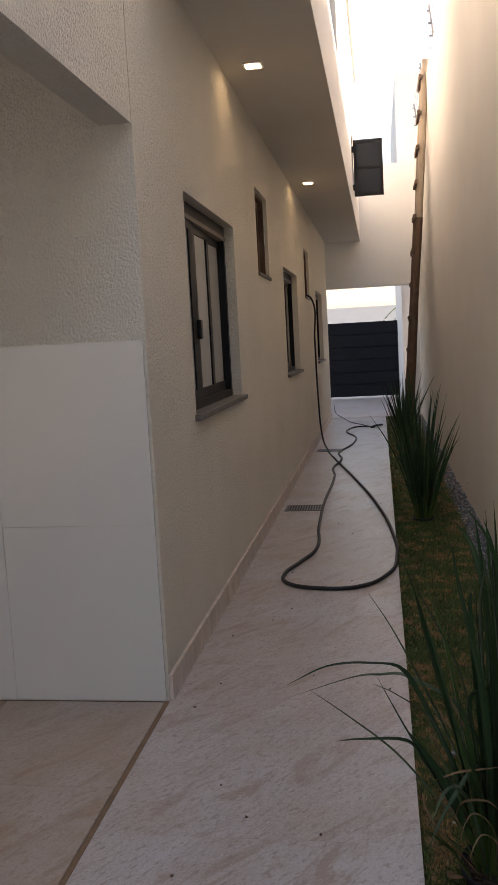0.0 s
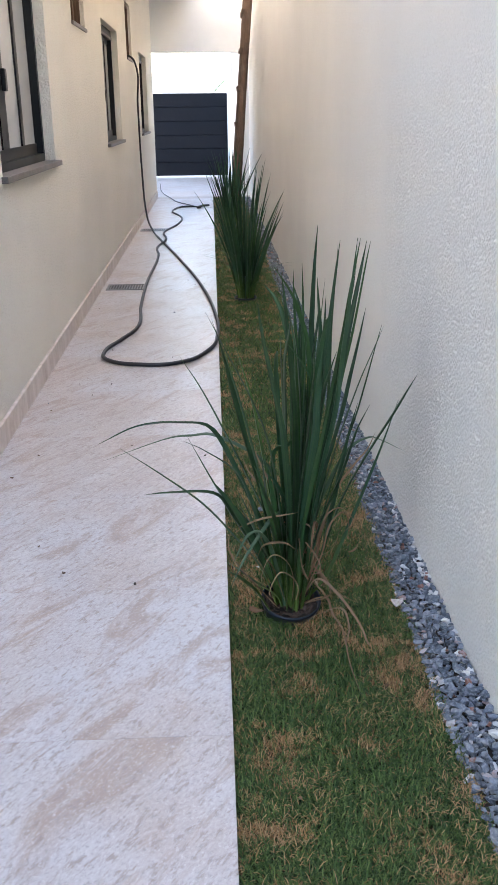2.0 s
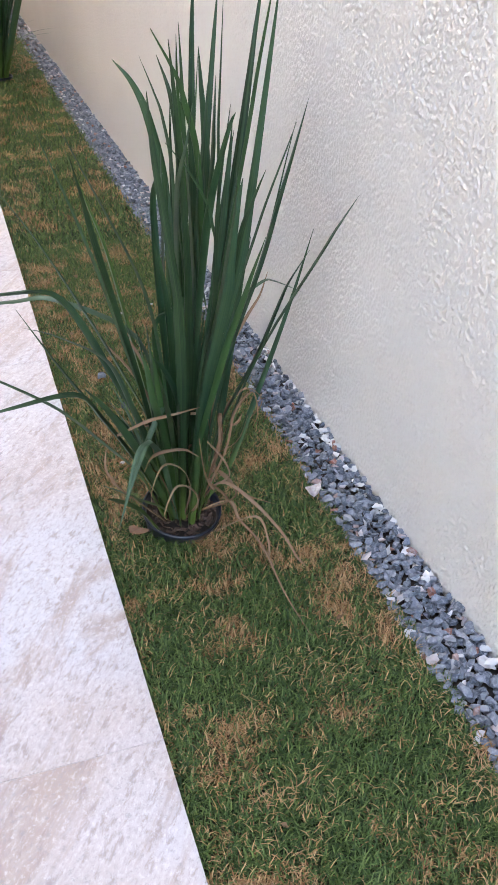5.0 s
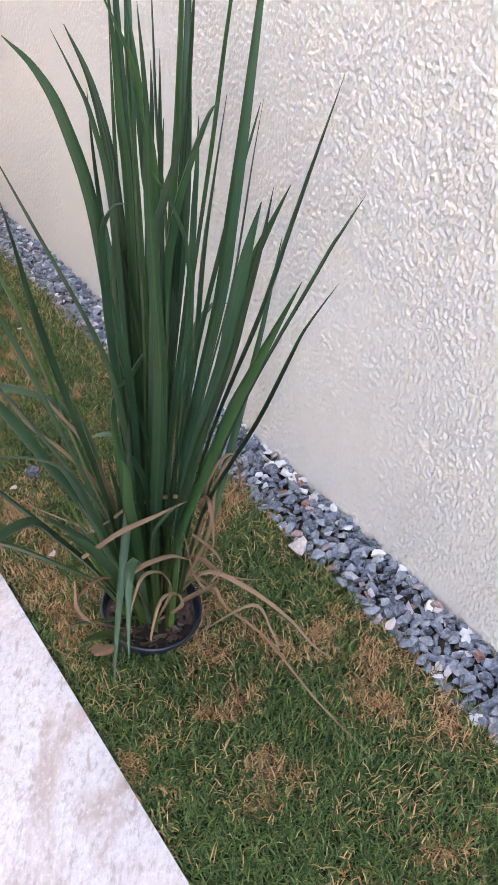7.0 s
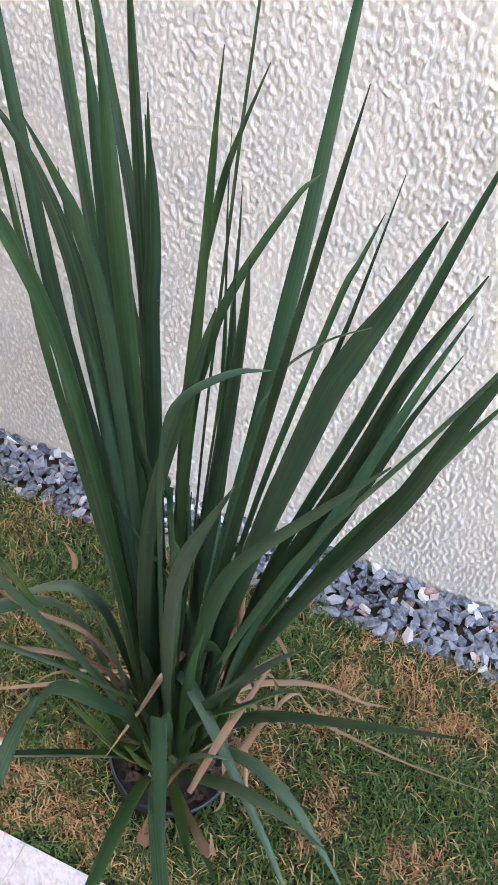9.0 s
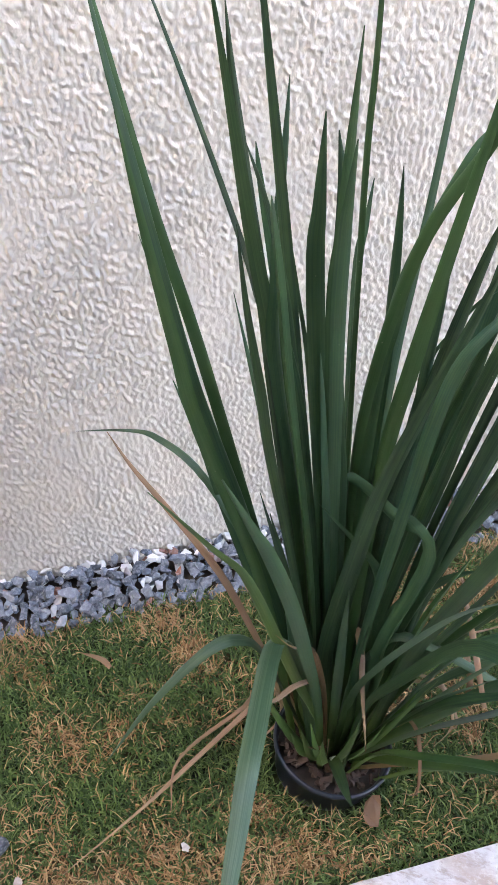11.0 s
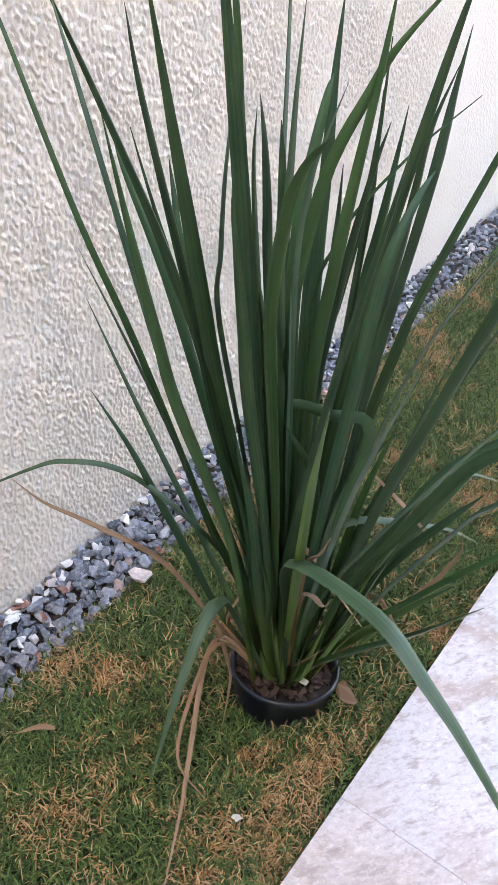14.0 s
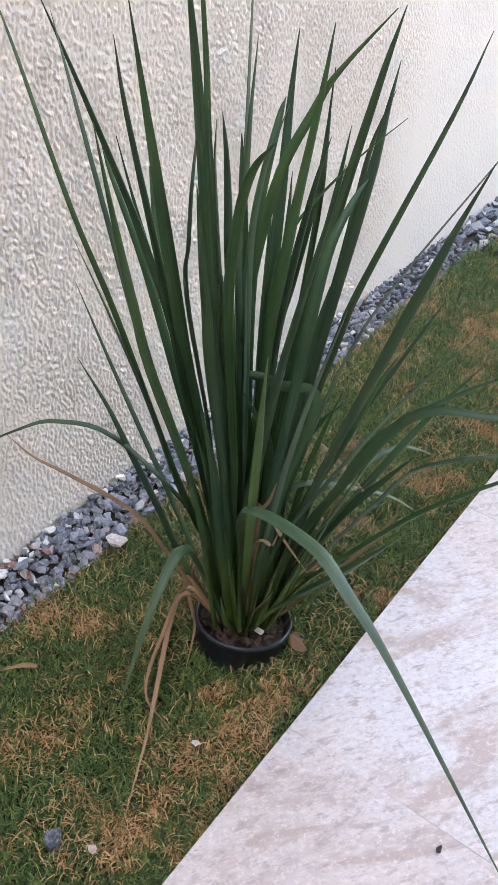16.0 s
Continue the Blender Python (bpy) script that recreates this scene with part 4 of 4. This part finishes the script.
# ---------- soffit downlights ----------
for y in (2.05, 6.02):
    lamp = empty("downlight", "small square recessed downlight, lit warm white", "ceiling light", "soffit downlights", (0.195, y, 3.0))
    bm = box(-0.06, 0.06, -0.06, 0.06, -0.008, -0.0005, bevel=0.002)
    part("frame", bm, M_WHITE, lamp)
    part("diffuser", box(-0.042, 0.042, -0.042, 0.042, -0.011, -0.0085), M_GLOW, lamp, "glowing diffuser")
    ld = bpy.data.lights.new("downlight_beam", "AREA")
    ld.shape, ld.size, ld.energy, ld.color = "SQUARE", 0.08, 0.085, (1.0, 0.74, 0.42)
    lo = new("downlight_beam", ld)
    lo.parent = lamp
    lo.location = (0, 0, -0.016)

# ---------- floor drains ----------
for y0, y1 in ((3.70, 3.97), (7.35, 7.6)):
    g = empty("floor_drain", "dark metal floor drain grate set in the walkway", "drain", "floor drains", (0.21, (y0 + y1) / 2, 0.0))
    d = (y1 - y0) / 2 - 0.02
    bm = box(-0.16, 0.16, -d, -d + 0.018, 0.0005, 0.007)
    box(-0.16, 0.16, d - 0.018, d, 0.0005, 0.007, bm)
    box(-0.16, -0.142, -d + 0.018, d - 0.018, 0.0005, 0.007, bm)
    box(0.142, 0.16, -d + 0.018, d - 0.018, 0.0005, 0.007, bm)
    part("rim", bm, M_STEEL, g)
    part("sump", box(-0.142, 0.142, -d + 0.018, d - 0.018, 0.0003, 0.0015), M_BLACK, g, "black sump")
    for k in range(13):
        x = -0.13 + k * 0.0217
        part("slat", box(x - 0.004, x + 0.004, -d + 0.018, d - 0.018, 0.002, 0.006), M_STEEL, g)


# ---------- hose ----------
def tube(name, pts, radius, material, parent=None, label=""):
    cu = bpy.data.curves.new(name, "CURVE")
    cu.dimensions, cu.bevel_depth, cu.bevel_resolution, cu.resolution_u = "3D", radius, 3, 8
    sp = cu.splines.new("BEZIER")
    sp.bezier_points.add(len(pts) - 1)
    for bp, p in zip(sp.bezier_points, pts):
        bp.co = p
        bp.handle_left_type = bp.handle_right_type = "AUTO"
    dg = new("tmp", cu)
    me = bpy.data.meshes.new_from_object(dg)
    bpy.data.objects.remove(dg)
    me.materials.append(material)
    for p in me.polygons:
        p.use_smooth = True
    ob = new(name, me)
    if parent:
        ob.parent = parent
    if label:
        ob["label"] = label
    return ob


hose = empty("hose", "black rubber hose looping from a small window along the walkway", "hose")
R = 0.0115
tube("hose_run", [(-0.10, 7.62, 1.93), (0.005, 7.66, 1.925), (0.06, 7.72, 1.86), (0.055, 7.9, 1.4), (0.06, 7.95, 0.7), (0.10, 7.8, 0.18), (0.21, 7.3, 0.013), (0.31, 6.7, R), (0.578, 5.25, R), (0.80, 3.9, R), (0.915, 2.8, R),
     (0.93, 2.2, R), (0.87, 1.77, R), (0.70, 1.515, R), (0.48, 1.495, R), (0.30, 1.60, R), (0.262, 1.79, R), (0.33, 2.06, R), (0.404, 2.36, R), (0.38, 3.05, R),
     (0.36, 3.95, R), (0.375, 5.45, R), (0.335, 6.0, R), (0.40, 6.35, R + 0.02), (0.344, 7.2, R), (0.48, 8.0, R), (0.506, 8.65, R), (0.36, 9.7, R), (0.59, 10.15, R), (0.74, 9.95, R)], R, M_HOSE, hose, "black hose")
tube("cord", [(0.74, 9.98, 0.006), (0.58, 10.4, 0.006), (0.40, 10.8, 0.006), (0.23, 11.6, 0.006), (0.05, 12.6, 0.006), (-0.1, 14.6, 0.006)], 0.007, M_HOSE, hose, "thin cable")
tube("hose_end", [(0.70, 9.9, 0.016), (0.76, 10.0, 0.03), (0.86, 10.2, 0.02)], 0.016, M_HOSE, hose, "hose coupling")

# ---------- ladder of rough timber leaning on the boundary wall ----------
ladder = empty("ladder", "tall rough timber ladder leaning on the boundary wall", "ladder", at=(1.20, 8.15, -0.02))
rr = random.Random(4)
top = Vector((0.345, 0.0, 4.75))
for dy in (0.0, 0.42):
    pts = [top * t + Vector((rr.uniform(-.006, .006), dy + rr.uniform(-.012, .012), 0)) for t in (0, .2, .4, .6, .8, 1.0)]
    tube("rail", pts[:4], 0.054, M_WOOD, ladder)
    # above about 2.8 m the rail takes the sunlit colour
    tube("rail", [p + Vector((0.006, 0.02, 0)) for p in pts[3:]], 0.044, M_PLANK_SUNLIT, ladder, "upper rail, coloured paler for the sun on it")
for k in range(11):
    p = top * (0.075 + k * 0.088)
    bm = box(-0.018, 0.018, -0.07, 0.50, -0.03, 0.03, bevel=0.006)
    bmesh.ops.rotate(bm, matrix=Euler((rr.uniform(-.04, .04), rr.uniform(-.2, .2), 0)).to_matrix(), verts=bm.verts)
    bmesh.ops.translate(bm, vec=p + Vector((-0.048, 0, 0)), verts=bm.verts)
    part("rung", bm, M_WOOD, ladder)

# ---------- driveway gate ----------
gate = empty("driveway_gate", "closed dark horizontal-panel driveway gate", "gate", at=(0.6, 16.6, 0.0))
for k in range(6):
    part("panel", box(-2.4, 2.4, -0.02, 0.02, 0.03 + k * 0.28, 0.03 + k * 0.28 + 0.268, bevel=0.006), M_GATE, gate)
bm = box(-2.45, -2.4, -0.03, 0.03, 0.0, 1.72)
box(2.4, 2.45, -0.03, 0.03, 0.0, 1.72, bm)
box(-2.4, 2.4, 0.021, 0.05, 0.05, 1.70, bm)
part("gate_frame", bm, M_GATE, gate)
pillar = tagged(part("pillar", box(1.32, 1.50, 15.6, 15.9, 0.0, 3.2, bevel=0.004), M_WHITE), "white gate pillar", "pillar", kind="structure")

# electric fence on the boundary wall
fence = empty("wall_fence", "thin electric fence on top of the boundary wall", "fence", at=(WALL + 0.08, 0, 4.55))
for k in range(6):
    y = 1.0 + k * 2.2
    tube("post", [(0, y, 0), (-0.02, y, 0.3), (-0.06, y, 0.62)], 0.012, M_STEEL, fence)
    for j in range(4):
        part("insulator", box(-0.06 - 0.008 * j, -0.02 - 0.008 * j, y - 0.008, y + 0.008, 0.125 + j * 0.14, 0.145 + j * 0.14, bevel=0.003), M_STEEL, fence)
for j in range(4):
    tube("wire", [(-0.04 - 0.008 * j, 1.0, 0.135 + j * 0.14), (-0.04 - 0.008 * j, 6.0, 0.13 + j * 0.14), (-0.04 - 0.008 * j, 12.0, 0.135 + j * 0.14)], 0.0025, M_STEEL, fence)


# palm beyond the gate
palm = empty("palm_tree", "palm with arching fronds beyond the gate", "tree", at=(2.2, 21.0, -0.03))
tube("trunk", [(0, 0, 0), (0.05, 0, 1.2), (0.02, 0.05, 2.2)], 0.09, M_WOOD, palm)
pr = random.Random(8)
for k in range(16):
    a, ln = k * 0.72, pr.uniform(0.9, 1.3)
    verts, faces = [], []
    for i in range(15):
        t = i / 14
        c = Vector((math.cos(a) * ln * t, math.sin(a) * ln * t, 2.2 + 0.75 * t - 1.25 * t * t))
        for s in (-1, 1):
            for u in (0, 0.5):
                tip = c + Vector((-math.sin(a) * s * 0.24 * (1 - t * .7) + math.cos(a) * 0.12, math.cos(a) * s * 0.24 * (1 - t * .7) + math.sin(a) * 0.12, -0.10))
                n0 = len(verts)
                o = Vector((math.cos(a), math.sin(a), 0)) * (0.016 + u * 0.04)
                verts += [c + o, c + o + Vector((math.cos(a), math.sin(a), 0)) * 0.022, tip + o]
                faces.append((n0, n0 + 1, n0 + 2))
    part("frond", (verts, [], faces), M_LEAF_YOUNG, palm)


# ---------- lawn ----------
def blades(name, x0, x1, y0, y1, per_m2, length, width, seed, keep=None, lie=(0.45, 1.5), lift=0.0, mat=None, label="short coarse lawn grass with dry straw patches"):
    g = np.random.default_rng(seed)
    n = int((x1 - x0) * (y1 - y0) * per_m2)
    x, y = g.uniform(x0, x1, n), g.uniform(y0, y1, n)
    if keep is not None:
        ok = keep(x, y)
        x, y = x[ok], y[ok]
        n = len(x)
    a = g.uniform(0, 2 * np.pi, n)
    ln = length * g.uniform(0.5, 1.25, n)
    tilt = g.uniform(*lie, n)
    w = width * g.uniform(0.6, 1.2, n) / 2
    z = -0.022 + lift + g.uniform(0, 0.006, n)
    dx, dy = np.cos(a), np.sin(a)
    px, py = -dy * w, dx * w
    h1, r1 = ln * 0.55 * np.cos(tilt * .7), ln * 0.55 * np.sin(tilt * .7)
    h2, r2 = h1 + ln * 0.45 * np.cos(tilt * 1.25), r1 + ln * 0.45 * np.sin(tilt * 1.25)
    v = np.stack([np.stack([x - px, y - py, z], 1), np.stack([x + px, y + py, z], 1),
                  np.stack([x + dx * r1 - px * .8, y + dy * r1 - py * .8, z + h1], 1), np.stack([x + dx * r1 + px * .8, y + dy * r1 + py * .8, z + h1], 1),
                  np.stack([x + dx * r2, y + dy * r2, z + np.maximum(h2, 0.004)], 1)], 1).reshape(-1, 3)
    i = np.arange(n)[:, None] * 5
    f = np.concatenate([i + np.array([[0, 1, 3]]), i + np.array([[0, 3, 2]]), i + np.array([[2, 3, 4]])], 1).reshape(-1, 3)
    me = bpy.data.meshes.new(name)
    me.vertices.add(len(v))
    me.vertices.foreach_set("co", v.ravel())
    me.loops.add(f.size)
    me.loops.foreach_set("vertex_index", f.ravel().astype(np.int32))
    me.polygons.add(len(f))
    me.polygons.foreach_set("loop_start", np.arange(len(f), dtype=np.int32) * 3)
    me.update()
    me.materials.append(mat or M_GRASS)
    return tagged(new(name, me), label, "grass", kind="stuff")


def off_pots(x, y):
    ok = np.ones(len(x), bool)
    for py in (-1.035, 3.36, 7.70):
        px = 1.11 if py < 0 else 1.145
        ok &= (x - px) ** 2 + (y - py) ** 2 > 0.084 ** 2
    return ok


blades("grass", EDGE + 0.002, GRAVEL + 0.012, -2.7, 0.6, 82000, 0.0225, 0.0025, 1, off_pots)
blades("grass", EDGE + 0.002, GRAVEL + 0.010, -2.7, 0.6, 30000, 0.016, 0.0022, 6, off_pots)
blades("grass", EDGE + 0.002, GRAVEL + 0.012, 0.6, 4.5, 30000, 0.025, 0.0036, 2, off_pots)
blades("grass", EDGE + 0.002, GRAVEL + 0.012, 4.5, 11.8, 5000, 0.036, 0.008, 3, off_pots)
blades("grass", EDGE + 0.002, GRAVEL + 0.012, -5.0, -2.7, 9000, 0.034, 0.005, 4)


M_STRAW = plain("bleached_straw", (0.44, 0.265, 0.135), 0.85, var=0.2, scale=60, bump=0.1, spec=0.2)
straw_spots = random.Random(33)
SPOTS = [(straw_spots.uniform(EDGE + 0.05, GRAVEL - 0.03), straw_spots.uniform(-2.3, 0.3), straw_spots.uniform(0.03, 0.07)) for k in range(26)]
SPOTS += [(1.04, -0.967, 0.03), (1.0, -1.15, 0.05), (1.03, -1.24, 0.05), (1.06, -1.36, 0.05), (1.30, -1.26, 0.03), (1.32, -1.45, 0.04), (1.2, -0.93, 0.05)]


def near_spots(x, y):
    ok = np.zeros(len(x), bool)
    for sx, sy, sr in SPOTS:
        ok |= (x - sx) ** 2 + (y - sy) ** 2 < sr ** 2
    return ok & off_pots(x, y)


blades("dry_straw", EDGE + 0.01, GRAVEL, -2.5, 0.5, 7000, 0.022, 0.0016, 7, near_spots, (1.0, 1.5), 0.012, M_STRAW, "bleached straw strands lying in small tufts on the lawn")
blades("dry_straw", GRAVEL - 0.06, GRAVEL + 0.012, -2.5, 0.8, 9000, 0.020, 0.0018, 9, None, (0.8, 1.5), 0.008, M_STRAW, "parched straw along the edge of the crushed stone")
blades("dry_straw", EDGE + 0.01, GRAVEL, -2.5, 0.5, 500, 0.028, 0.0014, 8, off_pots, (1.1, 1.5), 0.012, M_STRAW, "loose bleached straw strands scattered over the lawn")


# a brown grout strip where the patio floor meets the walkway
tagged(part("threshold", box(-0.017, -0.001, -5.2, -0.003, -0.0034, -0.0008), M_GROUT), "brown grout strip between patio and walkway", "joint", kind="structure")


# ---------- fallen leaves and loose bits ----------
def scrap(name, x, y, z, size, seed, mat, label, category, thick=0.0012):
    g = random.Random(seed)
    n = 9
    vs_ = []
    for s_ in (0, 1):
        for k in range(n):
            a = 2 * math.pi * k / n
            r = size * g.uniform(0.65, 1.1) if not s_ else 0
            if s_:
                p = vs_[k]
                vs_.append((p[0], p[1], p[2] + thick))
            else:
                vs_.append((math.cos(a) * r, math.sin(a) * r * 0.7, 0.25 * r * math.sin(2 * a + seed)))
    fs_ = [tuple(range(n))[::-1], tuple(range(n, 2 * n))] + [(k, (k + 1) % n, n + (k + 1) % n, n + k) for k in range(n)]
    ob = part(name, (vs_, [], fs_), mat)
    ob.location = (x, y, z)
    ob.rotation_euler = (0, 0, seed * 1.3)
    return tagged(ob, label, category)


scrap("fallen_leaf", 1.012, -1.066, 0.004, 0.022, 2, M_LEAF_DRY, "dry tan fallen leaf on the grass beside the pot", "leaf")
scrap("fallen_leaf", 1.415, -1.048, 0.006, 0.025, 3, M_TILE, "pale bleached leaf at the gravel edge", "leaf", 0.004)
scrap("loose_stone", 1.094, -0.572, -0.004, 0.019, 4, M_PEBBLE, "grey stone lying on the grass", "stone", 0.014)
scrap("loose_stone", 1.06, -0.40, -0.004, 0.012, 5, M_PEBBLE, "small grey stone lying on the grass", "stone", 0.010)
lb = random.Random(77)
for k in range(10):
    scrap("fallen_leaf", lb.uniform(0.98, 1.40), lb.uniform(-2.3, 0.4), 0.002, lb.uniform(0.006, 0.012), 10 + k, lb.choice((M_LEAF_DRY, M_TILE)), "small dry scrap caught in the grass", "leaf")
for k in range(26):
    scrap("debris", lb.uniform(0.08, 0.9), lb.uniform(-2.6, 4.5), 0.0008, lb.uniform(0.003, 0.007), 40 + k, lb.choice((M_WOOD, M_EARTH, M_PEBBLE)), "tiny dark crumb of debris on the tiles", "debris", 0.003)


# ---------- crushed stone strip ----------
def stone_shape(seed):
    g = random.Random(seed)
    bm = bmesh.new()
    for _ in range(11):
        v = Vector((g.gauss(0, 1), g.gauss(0, 1), g.gauss(0, 1))).normalized()
        bm.verts.new(Vector((v.x, v.y * g.uniform(.6, .9), v.z * g.uniform(.45, .7))))
    bmesh.ops.convex_hull(bm, input=bm.verts)
    for v in [v for v in bm.verts if not v.link_faces]:
        bm.verts.remove(v)
    return bm


shapes = []
for k in range(14):
    bm = stone_shape(40 + k)
    me = bpy.data.meshes.new("stone")
    bm.to_mesh(me)
    bm.free()
    me.materials.append(M_PEBBLE)
    shapes.append(me)
pale = []
for me in shapes[:6]:
    me = me.copy()
    me.materials[0] = M_CHIP
    pale.append(me)
strip = tagged(new("gravel_strip"), "strip of blue-grey crushed stone along the wall foot", "gravel", kind="structure")
gs = random.Random(21)
count = 0
for layer in range(2):
    for i in range(86):
        for j in range(7):
            y = -2.10 + i * 0.0205 + gs.uniform(-.006, .006)
            x = GRAVEL + 0.006 + j * 0.0185 + gs.uniform(-.006, .006)
            if layer == 0 and (x > WALL - 0.004 or -0.32 < y):
                continue
            if layer == 1 and (gs.random() < 0.55 or x > WALL - 0.006):
                continue
            if count >= 900:
                continue
            count += 1
            s = gs.uniform(0.0095, 0.0165)
            ob = new("stone", gs.choice(pale if x > WALL - 0.03 and gs.random() < 0.42 else shapes))
            ob.location = (x, y, -0.017 + layer * 0.011 + s * 0.25)
            ob.rotation_euler = (gs.uniform(-.5, .5), gs.uniform(-.5, .5), gs.uniform(0, 6.28))
            ob.scale = (s * gs.uniform(.85, 1.35), s, s * gs.uniform(.8, 1.1))
            ob.parent = strip
vs, fs = [], []
protos = [([v.co.copy() for v in m.vertices], [tuple(p.vertices) for p in m.polygons]) for m in shapes]


def scatter(y0, y1, step, lo, hi, layers):
    for layer in range(layers):
        y = y0
        while y < y1:
            x = GRAVEL + 0.006
            while x < WALL - 0.004:
                s = gs.uniform(lo, hi)
                m = Matrix.Translation((x + gs.uniform(-.006, .006), y + gs.uniform(-.006, .006), -0.020 + layer * 0.010 + s * .25)) @ Euler((gs.uniform(-.5, .5), gs.uniform(-.5, .5), gs.uniform(0, 6.28))).to_matrix().to_4x4() @ Matrix.Diagonal((s * gs.uniform(.85, 1.35), s, s, 1))
                pv, pf = gs.choice(protos)
                k = len(vs)
                vs.extend(m @ v for v in pv)
                fs.extend(tuple(i + k for i in f) for f in pf)
                x += step * 0.95
            y += step


scatter(-0.34, 3.6, 0.0195, 0.0105, 0.0165, 1)
scatter(-2.7, -2.08, 0.0195, 0.009, 0.0145, 1)
scatter(-2.1, 3.6, 0.028, 0.008, 0.013, 2)
scatter(3.6, 11.8, 0.036, 0.016, 0.024, 1)
scatter(-5.0, -2.7, 0.036, 0.016, 0.024, 1)
tagged(part("stone_bed", (vs, [], fs), M_PEBBLES), "blue-grey crushed stone along the wall foot", "gravel", kind="stuff")


# ---------- paving pieces ----------
def tile_mesh(w, d, mat, h=0.0075):
    bm = box(-w / 2, w / 2, -d / 2, d / 2, -h, 0)
    top = [e for e in bm.edges if all(v.co.z > -0.001 for v in e.verts)]
    bmesh.ops.bevel(bm, geom=top, offset=0.0004, segments=1, affect="EDGES")
    me = bpy.data.meshes.new("tile")
    bm.to_mesh(me)
    bm.free()
    me.materials.append(mat)
    return me


STEP = 0.655
walk_tile = tile_mesh(EDGE - 0.004, STEP - 0.0009, M_TILE)
for k in range(-7, 19):
    y0 = -0.925 + k * STEP
    ob = new("tile", walk_tile)
    ob.location = (EDGE / 2, y0 + STEP / 2, 0.0)
    ob.parent = walkway
patio_tile = tile_mesh(STEP - 0.002, STEP - 0.002, M_TILE_DUSTY)
for i in range(6):
    for k in range(8):
        ob = new("tile", patio_tile)
        ob.location = (-0.019 - STEP / 2 - i * STEP, -0.014 - STEP / 2 - k * STEP, 0.0)
        ob.parent = patio
